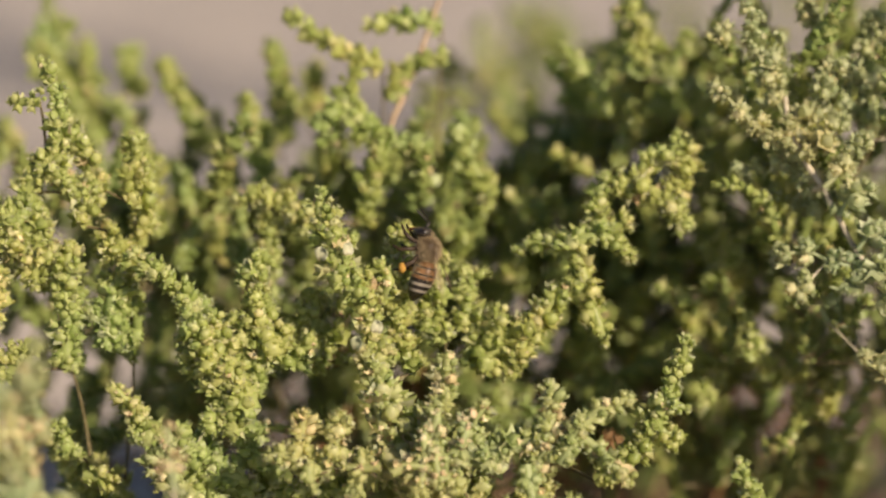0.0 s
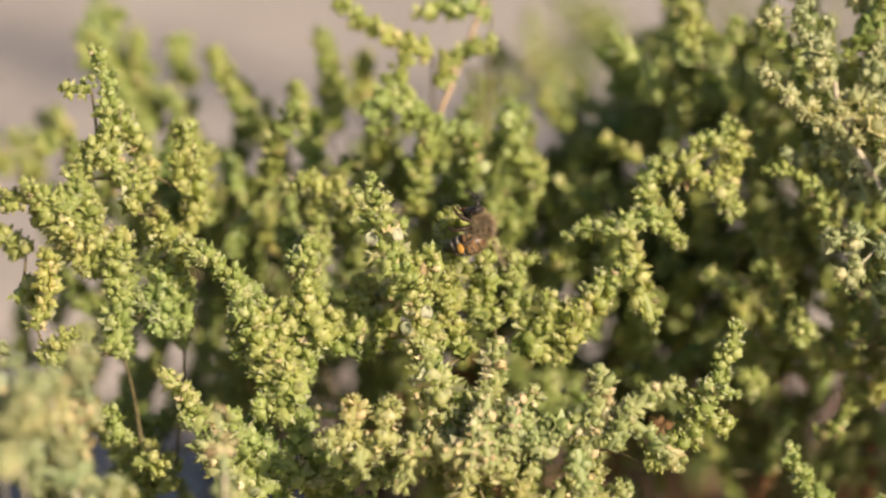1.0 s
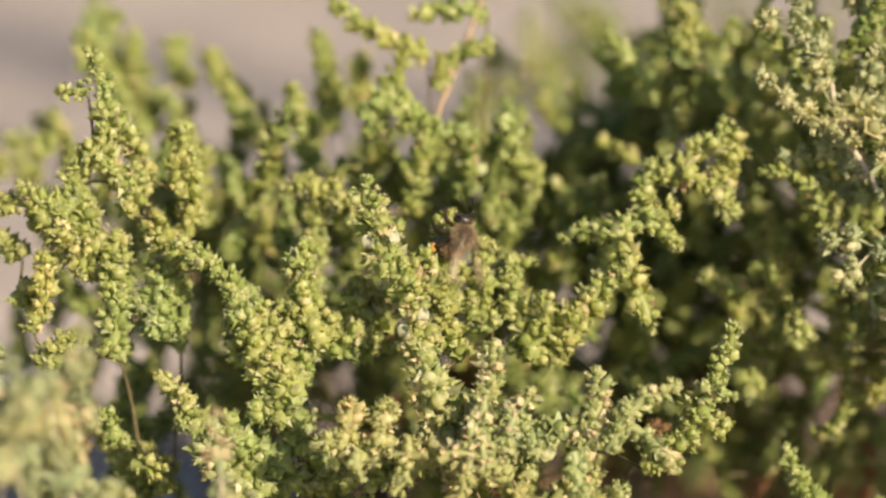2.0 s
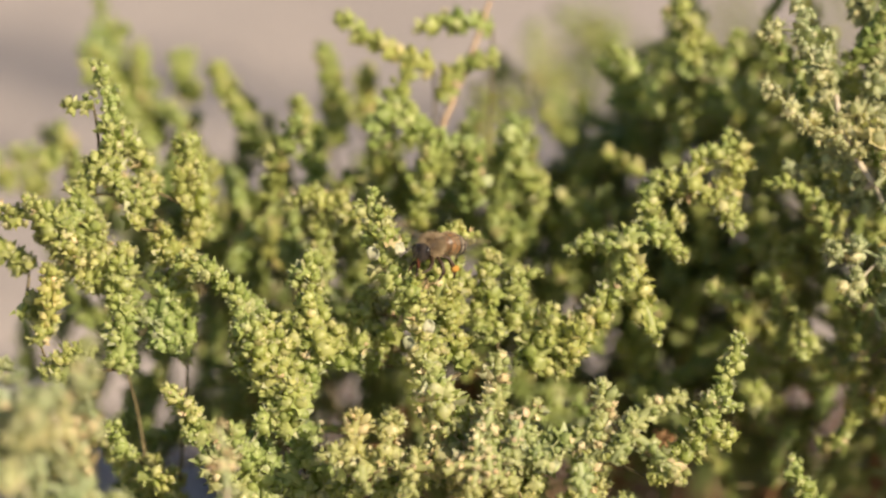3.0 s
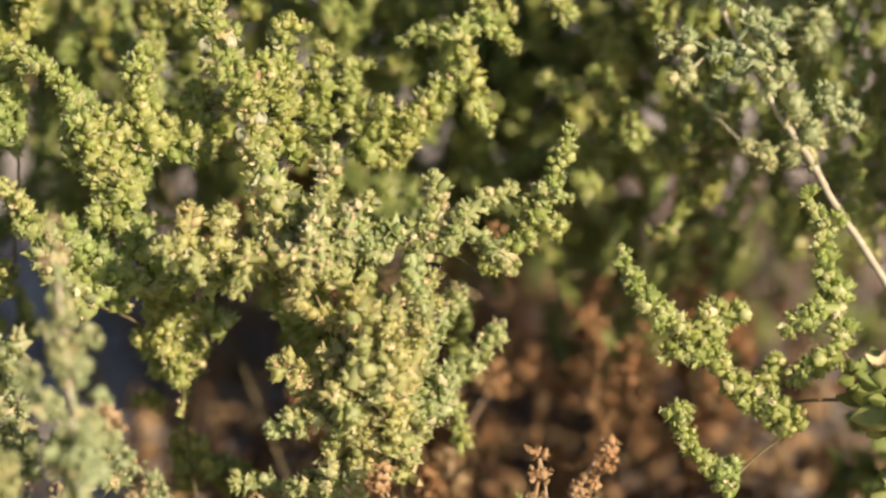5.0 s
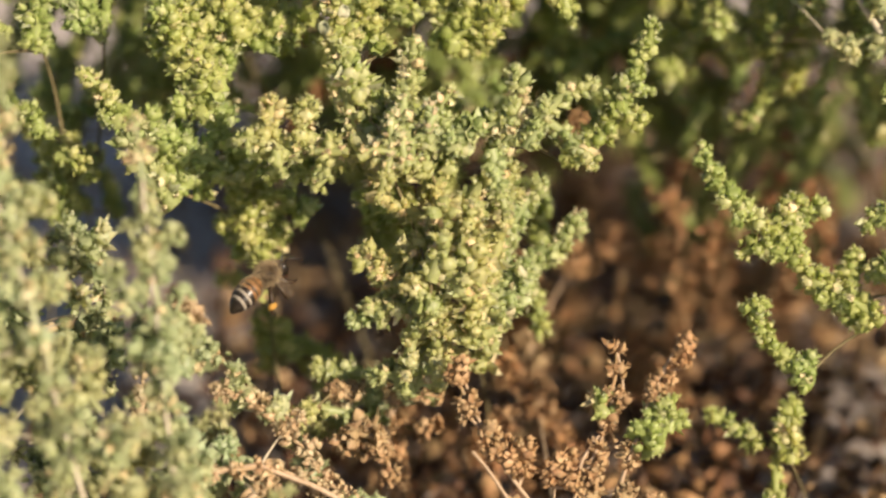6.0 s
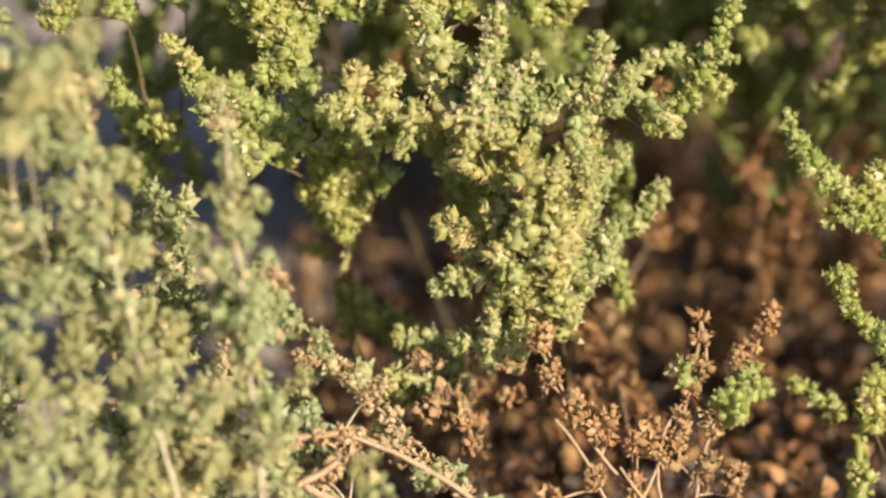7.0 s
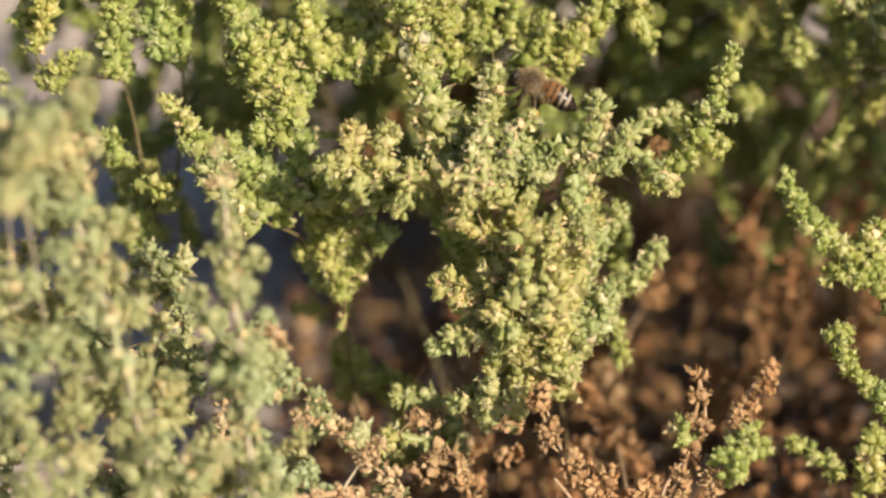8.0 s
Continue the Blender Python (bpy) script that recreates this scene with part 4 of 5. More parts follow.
sprig(side_shrub, (65.0, -44.0, 40.8), (64.8, -42.2, 45.1), bow=2.7, w=5)
sprig(side_shrub, (62.8, -41.2, 24.7), (62.7, -37.1, 34.3), bow=0.9, w=5)
sprig(side_shrub, (58.3, -38.4, 26.4), (49.4, -34.5, 30.8), bow=-0.3, w=4.4)
sprig(side_shrub, (61.2, -43.9, 13.3), (61.1, -38.3, 26.4), bow=1.0, w=4.6)
sprig(side_shrub, (59.7, -47.1, 16.1), (59.2, -45.3, 20.4), bow=-1.2, straw=0.4)
sprig(side_shrub, (55.8, -42.8, 52.5), (54.4, -42.3, 54.3), w=4.4)
# near shrub
sprig(near_shrub, (-37.6, -77.8, 48.3), (-41.5, -65.5, 84.8), w=3, bare=True, stem=0.42)
sprig(near_shrub, (-41.5, -65.5, 84.8), (-42.8, -61.8, 93.4), w=6, straw=0.95, far=True)
sprig(near_shrub, (-38.0, -77.3, 51.9), (-41.5, -63.9, 83.3), w=5.6, straw=0.2, far=True)
sprig(near_shrub, (-54.4, -80.9, 57.2), (-68.7, -63.5, 98.3), bow=-0.5, w=6, straw=0.2, far=True)
sprig(near_shrub, (-38.7, -74.0, 52.2), (-45.3, -70.7, 60.1), bow=-1.3, far=True)
sprig(near_shrub, (-39.9, -69.5, 57.7), (-36.0, -65.6, 66.4), bow=-0.4, w=6)
sprig(near_shrub, (-39.8, -72.0, 64.5), (-45.0, -69.4, 70.7), bow=1.0, w=6, far=True)
sprig(near_shrub, (-40.3, -69.6, 70.0), (-36.9, -66.5, 77.0), w=5.5, far=True)
sprig(near_shrub, (-40.6, -68.9, 74.3), (-43.7, -67.3, 78.2), bow=0.7, w=5, far=True)
sprig(near_shrub, (-40.5, -65.4, 51.9), (-35.2, -61.8, 60.0), bow=-1.2, w=5.5)
sprig(near_shrub, (-54.4, -78.8, 54.3), (-69.2, -64.5, 101.2), bow=-0.8, w=3, bare=True, stem=0.42)
sprig(near_shrub, (-59.0, -75.2, 73.1), (-66.6, -72.4, 80.0), bow=1.1, w=7, far=True)
sprig(near_shrub, (-61.1, -71.1, 77.7), (-61.1, -67.8, 85.5), bow=-2.5, w=6, far=True)
sprig(near_shrub, (-64.2, -66.0, 82.1), (-63.4, -59.0, 98.6), bow=-1.3, w=5.5, straw=0.4, far=True)
sprig(near_shrub, (-66.4, -70.0, 90.8), (-71.5, -65.5, 101.5), bow=2.2, w=7, far=True)
sprig(near_shrub, (-64.8, -71.0, 85.8), (-73.2, -70.2, 88.1), bow=-0.4, w=7, far=True)
sprig(near_shrub, (-58.5, -69.9, 65.2), (-54.3, -67.1, 71.5), bow=-1.1, w=6.5, far=True)
sprig(near_shrub, (-57.0, -76.2, 60.6), (-65.6, -73.0, 68.4), bow=1.1, w=7, far=True)
sprig(near_shrub, (-57.6, -73.9, 55.8), (-53.3, -70.8, 62.9), bow=-2.1, w=6.5, far=True)
sprig(near_shrub, (-62.3, -79.9, 62.3), (-73.3, -77.5, 68.4), bow=-1.1, w=7, far=True)
sprig(near_shrub, (-68.1, -76.3, 73.5), (-74.8, -74.5, 78.1), bow=-0.6, w=7, far=True)
sprig(near_shrub, (-49.1, -81.3, 30.6), (-57.2, -77.4, 52.7), bow=-0.4, w=7)
sprig(near_shrub, (-46.0, -78.6, 29.1), (-45.6, -75.5, 49.0), bow=0.9, w=7)
sprig(near_shrub, (-39.4, -74.4, 30.9), (-40.6, -73.6, 48.1), bow=1.7, w=6.5)
sprig(near_shrub, (-57.1, -85.8, 33.0), (-64.9, -83.1, 52.5), bow=1.3, w=7.5, far=True)
sprig(near_shrub, (-64.9, -89.5, 35.0), (-71.1, -84.6, 56.9), w=8, far=True)
sprig(near_shrub, (-35.3, -71.3, 30.3), (-37.5, -70.1, 48.4), bow=-0.4, w=6.5)
sprig(near_shrub, (-61.3, -80.1, 49.2), (-63.1, -75.7, 59.4), bow=1.7, w=7, far=True)
sprig(near_shrub, (-50.5, -78.7, 46.7), (-54.8, -75.4, 54.6), bow=1.5, w=7, far=True)
sprig(near_shrub, (-68.1, -84.7, 51.4), (-70.7, -79.4, 63.8), bow=1.2, w=7, far=True)
sprig(near_shrub, (-17.8, -83.6, 31.3), (-19.6, -80.2, 39.2), bow=0.7, w=7, far=True)
sprig(near_shrub, (-52.8, -85.1, 34.6), (-64.0, -82.6, 40.9), w=7.5, far=True)
sprig(near_shrub, (-32.3, -74.9, 29.3), (-32.4, -70.1, 40.6), bow=1.8, w=5.5)
sprig(near_shrub, (-69.4, -92.2, 36.5), (-74.5, -88.4, 45.7), bow=-0.4, w=8, far=True)
sprig(near_shrub, (-48.3, -74.0, 50.1), (-49.3, -70.6, 58.1), bow=2.1, w=6)
# near shrub
sprig(near_shrub, (-50.3, -71.6, 30.3), (-25.2, -60.8, 34.1), bow=1.9, w=3, bare=True, stem=0.8, lie=True, fallen=True)
sprig(near_shrub, (-2.5, -61.5, 21.2), (-25.2, -60.8, 34.1), bow=-1.1, w=3, bare=True, stem=0.55, lie=True, fallen=True)
sprig(near_shrub, (-24.3, -63.7, 22.1), (-35.9, -63.2, 34.0), bow=2.3, w=3, bare=True, stem=0.9, lie=True, fallen=True)
sprig(near_shrub, (-41.6, -71.1, 26.0), (-25.9, -64.4, 30.7), bow=-1.0, w=3, bare=True, stem=0.8, lie=True, fallen=True)
sprig(near_shrub, (-57.4, -47.6, 61.4), (-58.8, -45.3, 66.8), bow=-0.8, w=5, pieces=True)
sprig(near_shrub, (-52.8, -47.5, 61.4), (-55.4, -45.7, 65.6), w=5)
sprig(near_shrub, (-51.0, -48.1, 59.7), (-51.5, -45.3, 66.4), bow=0.7, w=4.6, pieces=True)
sprig(near_shrub, (-58.6, -50.6, 64.6), (-64.0, -49.8, 66.7), bow=-0.6, w=5)
sprig(near_shrub, (-55.5, -50.0, 55.5), (-56.5, -47.7, 61.0), bow=-1.0, w=5, straw=0.3)
sprig(near_shrub, (-51.1, -52.1, 45.5), (-52.1, -48.1, 54.7), bow=-2.3, w=5, pieces=True)
sprig(near_shrub, (-52.0, -52.4, 44.7), (-48.9, -49.1, 52.2), bow=2.2, w=4.4)
sprig(near_shrub, (-50.2, -52.4, 44.7), (-55.7, -51.3, 47.6), bow=-2.1, w=5)
sprig(near_shrub, (-45.6, -55.5, 37.1), (-44.7, -51.9, 45.5), bow=-0.4, w=4, dead=True)
sprig(near_shrub, (-62.3, -61.3, 49.8), (-67.7, -60.1, 53.1), bow=-1.2, w=5.5)
sprig(near_shrub, (-67.1, -60.2, 62.8), (-73.3, -58.2, 67.7), w=6)
sprig(near_shrub, (-70.7, -66.0, 59.6), (-75.2, -62.7, 67.6), w=6)
sprig(near_shrub, (-57.6, -64.5, 47.4), (-64.7, -62.9, 51.4), bow=-0.8, w=6)
sprig(near_shrub, (-65.5, -68.5, 38.4), (-64.6, -66.7, 42.5), bow=2.1, w=6, straw=0.3)
sprig(near_shrub, (-20.9, -55.6, 38.4), (-34.2, -55.2, 52.6), w=4.6, straw=0.2)
sprig(near_shrub, (-7.2, -57.0, 21.8), (-26.6, -56.6, 43.9), w=3.6, dead=True)
sprig(near_shrub, (-2.5, -61.3, 21.6), (-0.3, -60.8, 22.7), bow=0.4, w=3.4)
sprig(near_shrub, (-20.8, -57.2, 37.2), (-19.0, -55.7, 40.5), bow=0.8, w=3.4, dead=True)
sprig(near_shrub, (-29.3, -57.5, 44.3), (-32.4, -57.1, 45.6), bow=-1.0, w=3.4, dead=True)
sprig(near_shrub, (-28.3, -53.7, 40.5), (-28.8, -51.2, 46.3), bow=1.6, w=4.4)
sprig(near_shrub, (-16.4, -56.4, 28.6), (-19.2, -53.9, 34.5), bow=0.6, w=4.6)
sprig(near_shrub, (-28.0, -60.2, 30.5), (-30.8, -57.6, 36.8), bow=1.2, w=5)
sprig(near_shrub, (-33.2, -62.8, 34.8), (-35.9, -61.1, 39.0), bow=0.6, w=5, straw=0.3)
sprig(near_shrub, (-23.5, -61.2, 28.0), (-25.3, -59.8, 31.3), bow=-0.4, w=4.6, dead=True)
sprig(near_shrub, (-11.7, -60.6, 23.7), (-13.5, -59.2, 27.0), bow=-0.8, w=4.6)
sprig(near_shrub, (-26.9, -64.1, 26.4), (-27.0, -63.0, 28.9), bow=0.9, w=4.4, dead=True)
sprig(near_shrub, (-8.1, -58.4, 23.6), (-9.0, -57.0, 26.9), bow=-1.3, w=4)
sprig(near_shrub, (-13.6, -58.1, 27.0), (-24.4, -60.0, 33.3), bow=-0.7, w=3.4, dead=True)
sprig(near_shrub, (-3.5, -60.4, 21.1), (-12.6, -59.1, 27.2), bow=-0.6, w=3.4, dead=True)
sprig(near_shrub, (-35.7, -65.7, 33.3), (-25.6, -61.7, 34.5), bow=0.8, w=3.2, dead=True)
sprig(near_shrub, (-51.8, -46.6, 65.9), (-50.9, -45.3, 68.9), bow=1.4, w=5, pieces=True)
sprig(near_shrub, (-56.4, -46.7, 65.9), (-56.4, -45.4, 68.9), bow=-1.4, w=5)
sprig(near_shrub, (-34.3, -62.0, 62.0), (-36.5, -61.7, 62.8), bow=1.8, w=4.6, dead=True)
sprig(near_shrub, (-65.2, -46.0, 50.0), (-68.2, -45.0, 57.3), w=7.6, straw=0.03, hang=True)
sprig(near_shrub, (-66.4, -46.0, 54.0), (-63.5, -45.0, 55.6), w=7.0, straw=0.03, hang=True)
sprig(near_shrub, (-63.7, -47.0, 46.4), (-65.0, -46.0, 50.0), w=6.4, straw=0.5, hang=True)
sprig(near_shrub, (-58.4, -45.0, 51.6), (-55.4, -44.0, 44.1), w=6.0, straw=0.3, hang=True)
sprig(near_shrub, (-53.6, -45.0, 42.7), (-51.4, -44.0, 39.5), w=6.4, straw=0.2, hang=True)
# main shrub
sprig(main_shrub, (-26.1, -24.8, 52.0), (-31.6, -16.9, 70.6), bow=0.8, w=5.5)
sprig(main_shrub, (-27.3, -23.0, 46.0), (-27.4, -20.0, 53.2), bow=-1.0, w=3, straw=0.9)
sprig(main_shrub, (-25.3, -21.0, 55.7), (-34.1, -19.7, 59.3), bow=-1.8)
sprig(main_shrub, (-24.2, -22.5, 57.3), (-28.2, -17.6, 68.8), bow=-0.8)
sprig(main_shrub, (-62.0, -15.1, 56.1), (-68.0, -7.5, 74.2), bow=-2.1, w=6)
sprig(main_shrub, (-56.9, -13.8, 64.1), (-63.8, -11.2, 70.3), bow=-1.3, w=5.5)
sprig(main_shrub, (-63.3, -12.1, 58.1), (-69.2, -11.8, 59.0), bow=-2.2)
sprig(main_shrub, (-56.2, -10.7, 66.0), (-60.1, -9.6, 68.7), bow=-0.6)
sprig(main_shrub, (-37.2, -25.7, 65.7), (-41.2, -20.2, 78.8), bow=-1.0, w=6)
sprig(main_shrub, (-33.4, -24.1, 74.3), (-37.3, -17.5, 89.9), w=6)
sprig(main_shrub, (-39.9, -27.2, 67.3), (-41.9, -24.3, 74.3), w=5.5)
sprig(main_shrub, (-29.8, -22.5, 67.6), (-33.7, -18.5, 77.3), bow=-0.8)
sprig(main_shrub, (-20.9, -17.7, 32.9), (-26.9, -15.0, 39.3), bow=-0.3, w=5, far=True)
sprig(main_shrub, (-15.0, -16.9, 29.3), (-21.0, -14.7, 34.8), bow=-0.7, w=5, far=True)
sprig(main_shrub, (-26.1, -13.7, 32.1), (-29.2, -11.8, 36.7), far=True)
sprig(main_shrub, (-31.2, 3.8, 37.7), (-36.9, 3.9, 38.1), bow=-0.7, w=5, far=True)
sprig(main_shrub, (-40.5, -31.7, 67.0), (-50.9, -26.0, 80.8), bow=0.9, w=6, straw=0.2)
sprig(main_shrub, (-27.4, -11.9, 77.0), (-33.2, -12.0, 77.2), bow=-0.4, w=3, straw=0.95)
sprig(main_shrub, (-4.6, -45.9, 22.2), (-10.3, -41.5, 32.6), bow=-1.7, w=4, dead=True)
sprig(main_shrub, (-6.5, -44.7, 30.0), (-13.1, -44.8, 30.0), bow=-1.7, w=5, dead=True)
sprig(main_shrub, (-16.3, -33.8, 25.5), (-22.2, -33.5, 26.4), bow=-1.5, w=5, straw=0.2)
sprig(main_shrub, (-10.5, -36.1, 29.9), (-17.2, -35.9, 30.8), bow=1.4, w=5, straw=0.2)
sprig(main_shrub, (2.9, -36.5, 33.4), (-1.9, -36.2, 34.3), bow=-1.4, w=4.4, straw=0.6)
sprig(main_shrub, (-6.7, -34.5, 33.4), (-10.5, -35.0, 32.6), bow=-1.3, w=5, straw=0.8)
sprig(main_shrub, (-3.3, -29.4, 9.6), (-1.0, -31.4, 40.5), bow=3.1, w=2.6, bare=True, stem=0.95, fallen=True)
sprig(main_shrub, (-2.6, -32.8, 12.0), (-4.3, -31.5, 20.1), bow=0.3, w=4.4, dead=True)
sprig(main_shrub, (-3.8, -31.1, 21.0), (-3.3, -30.6, 27.3), bow=1.2, w=4, dead=True)
sprig(main_shrub, (-0.9, -34.9, 27.3), (3.0, -34.4, 28.1), bow=0.4, w=3.6, dead=True)
sprig(main_shrub, (-7.6, -36.4, 29.0), (-7.6, -34.6, 33.4), bow=-1.0, w=4, straw=0.2)
sprig(main_shrub, (-22.7, -24.2, 22.8), (-26.8, -15.7, 42.8), bow=0.4, w=3, bare=True)
# outer shoots of the main shrub
sprig(main_shrub, (-72.4, -13.0, 115.4), (-84.4, -14.0, 116.7), bow=1.2, w=4.6)
sprig(main_shrub, (-69.2, -12.0, 117.4), (-77.6, -13.0, 111.1), w=4.6)
sprig(main_shrub, (-74.0, -14.0, 113.0), (-68.3, -15.0, 102.9), bow=1.5, w=5)
sprig(main_shrub, (-69.0, -12.0, 122.7), (-61.3, -13.0, 117.5), bow=0.8, w=4)
sprig(main_shrub, (-77.2, -20.0, 94.5), (-75.2, -21.0, 107.5), bow=-0.8, w=4.4)
sprig(main_shrub, (-64.1, -14.0, 88.6), (-64.2, -15.0, 101.2), w=5)
sprig(main_shrub, (-54.0, -10.0, 91.8), (-60.0, -11.0, 97.4), bow=0.9, w=4.8)
sprig(main_shrub, (-56.1, -9.0, 89.5), (-52.8, -10.0, 99.3), w=4.8)
sprig(main_shrub, (-53.0, -4.0, 107.1), (-54.0, -5.0, 125.5), bow=-1.2, w=4.8)
sprig(main_shrub, (-60.2, -6.0, 105.6), (-58.6, -7.0, 111.3), w=4.6)
sprig(main_shrub, (-62.4, -22.0, 75.6), (-65.6, -23.0, 81.2), w=4.4)
sprig(main_shrub, (-60.9, -24.0, 72.7), (-56.0, -25.0, 72.7), w=4.4)
sprig(main_shrub, (-76.2, -22.0, 89.1), (-72.6, -23.0, 93.8), w=4.2)
sprig(main_shrub, (-74.4, -20.0, 89.9), (-68.5, -21.0, 93.8), w=4)
sprig(main_shrub, (-80.5, -10.0, 104.8), (-85.9, -11.0, 108.9), w=5)
sprig(main_shrub, (37.7, -22.0, 79.0), (31.5, -23.0, 81.8), w=4.8)
sprig(main_shrub, (1.7, -38.0, 75.5), (-4.3, -39.0, 79.4), w=5, straw=0.25)
sprig(main_shrub, (-27.1, -6.0, 24.8), (-28.2, -7.0, 36.4), w=5)
sprig(main_shrub, (-15.2, -6.0, 23.0), (-22.9, -7.0, 29.7), w=5)
sprig(main_shrub, (-18.2, -8.0, 21.4), (-14.2, -9.0, 28.0), w=4.6)
sprig(main_shrub, (-1.9, -40.0, 42.6), (-8.1, -41.0, 40.7), bow=0.8, w=5, straw=0.2)
sprig(main_shrub, (-9.5, -38.0, 36.3), (-14.9, -39.0, 37.0), w=3.8, dead=True)
sprig(main_shrub, (4.0, -37.0, 34.9), (-4.0, -38.0, 36.6), w=3.8, dead=True)
sprig(main_shrub, (-7.0, -41.0, 33.2), (-9.6, -42.0, 26.9), w=5, dead=True)
sprig(main_shrub, (-9.6, -42.0, 31.1), (-13.4, -43.0, 28.5), w=4.4, dead=True)
sprig(main_shrub, (-16.8, -45.0, 36.6), (-21.8, -46.0, 34.8), w=4.2, straw=0.2)
sprig(main_shrub, (-11.2, -40.0, 33.1), (-19.0, -41.0, 35.2), w=4, straw=0.6)
sprig(main_shrub, (3.6, -36.0, 40.9), (-1.2, -37.0, 46.6), w=4.6, straw=0.2)
sprig(main_shrub, (-9.8, -34.0, 37.8), (-17.4, -35.0, 39.3), w=4.8, straw=0.2)
sprig(main_shrub, (-33.6, -16.0, 57.2), (-29.8, -17.0, 51.2), w=4.8)
sprig(main_shrub, (-24.6, -18.0, 60.1), (-23.7, -19.0, 54.2), w=4.6, straw=0.5)
sprig(main_shrub, (1.5, -37.0, 57.8), (-8.2, -38.0, 61.7), w=4.8, straw=0.2)
sprig(main_shrub, (-0.8, -39.0, 53.6), (-7.1, -40.0, 58.2), w=4.6, straw=0.2)
sprig(main_shrub, (1.4, -36.0, 66.8), (-4.4, -37.0, 70.1), w=4.6, straw=0.35)
sprig(main_shrub, (6.4, -42.0, 70.2), (3.8, -43.0, 60.7), w=4.6, straw=0.5)
# Seven shoots whose shade is put in by the darker leaf colour.
sprig(main_shrub, (-66.8, 2.0, 55.6), (-67.5, 1.0, 69.9), w=5, deep=True)
sprig(main_shrub, (-60.0, -2.0, 60.2), (-65.1, -3.0, 66.5), w=5, deep=True)
sprig(main_shrub, (-60.1, 4.0, 51.6), (-64.3, 3.0, 58.3), w=5, deep=True)
sprig(main_shrub, (-68.0, -4.0, 70.0), (-72.9, -5.0, 76.6), w=5, deep=True)
sprig(main_shrub, (-57.0, 0.0, 73.5), (-63.2, -1.0, 71.7), w=5, deep=True)
sprig(main_shrub, (-71.4, 6.0, 49.6), (-74.5, 5.0, 56.6), w=5, deep=True)
sprig(main_shrub, (-55.7, 8.0, 48.9), (-57.3, 7.0, 58.1), w=4.6, deep=True)
sprig(main_shrub, (-28.7, -8.0, 55.5), (-32.5, -9.0, 63.3), w=5)
sprig(main_shrub, (-24.7, -10.0, 48.8), (-29.5, -11.0, 54.5), w=4.8)
sprig(main_shrub, (-19.2, -20.0, 60.3), (-23.9, -21.0, 64.8), w=4.8)
# lit shoots of the shrub behind
sprig(back_shrub, (43.2, 8.0, 94.6), (36.1, 7.1, 97.1), bow=0.8, w=4.6)
sprig(back_shrub, (61.9, 8.0, 81.0), (53.6, 7.1, 85.0), bow=0.6, w=5)
sprig(back_shrub, (65.0, 8.0, 73.6), (66.9, 7.0, 79.7), w=4.8)
sprig(back_shrub, (58.7, 8.0, 86.7), (60.2, 7.1, 91.1), w=4.4)
sprig(back_shrub, (46.2, 8.0, 76.9), (42.3, 7.1, 79.2), w=5)
sprig(back_shrub, (46.3, 28.0, 82.8), (42.0, 27.0, 86.3), w=5, far=True)
sprig(back_shrub, (35.6, 30.0, 79.0), (39.1, 29.0, 83.6), w=5, far=True)
sprig(back_shrub, (25.6, 28.0, 77.4), (21.3, 27.0, 82.0), w=5, far=True)
sprig(back_shrub, (32.1, 34.0, 84.4), (36.1, 33.0, 91.2), w=5.4, far=True)
sprig(back_shrub, (-89.9, 60.0, 102.7), (-95.8, 59.0, 111.5), w=6.5, far=True)
sprig(back_shrub, (-86.7, 72.0, 107.3), (-91.7, 71.0, 113.2), w=6, far=True)
sprig(back_shrub, (-96.0, 56.0, 104.5), (-99.9, 55.0, 111.4), w=6.5, far=True)
sprig(back_shrub, (-33.8, 34.0, 116.6), (-37.8, 33.0, 126.2), w=5, far=True)
sprig(back_shrub, (-45.2, 44.0, 115.7), (-51.3, 43.0, 124.5), w=5.4, far=True)
sprig(back_shrub, (-67.5, 52.0, 112.8), (-77.9, 51.0, 132.4), w=5.4, far=True)
sprig(back_shrub, (-47.5, 48.0, 116.0), (-54.6, 47.0, 129.4), w=5.2, far=True)
sprig(back_shrub, (-59.7, 58.0, 121.7), (-63.5, 57.0, 130.6), w=5.4, far=True)
sprig(back_shrub, (-29.9, 42.0, 120.0), (-33.8, 41.0, 134.4), w=5, far=True)
sprig(back_shrub, (-24.5, 46.0, 120.7), (-25.9, 45.0, 129.7), w=5, far=True)
sprig(back_shrub, (-69.7, 60.0, 119.3), (-70.5, 59.0, 131.2), w=5, far=True)
sprig(back_shrub, (-33.7, 30.0, 110.0), (-36.5, 29.0, 119.6), w=4.8, far=True)
sprig(back_shrub, (42.1, 40.0, 131.3), (35.7, 39.0, 136.7), w=5, far=True)
sprig(back_shrub, (28.5, 36.0, 123.6), (20.0, 35.0, 134.2), bow=1.0, w=5, far=True)
# dry herb
sprig(dry_herb, (22.2, -58.5, 21.9), (6.8, -50.1, 47.2), bow=2.4, w=2.4, bare=True, stem=0.36)
sprig(dry_herb, (8.7, -53.0, 40.5), (6.8, -49.9, 47.6), bow=1.4, w=4)
sprig(dry_herb, (8.7, -53.7, 38.8), (8.2, -52.4, 41.7), bow=0.7, w=4)
sprig(dry_herb, (12.9, -55.8, 33.8), (11.9, -54.0, 37.9), bow=1.3, w=3.8)
sprig(dry_herb, (17.5, -55.8, 30.8), (14.3, -53.9, 35.4), bow=1.3, w=4)
sprig(dry_herb, (16.6, -56.2, 29.9), (17.9, -54.0, 35.0), w=4)
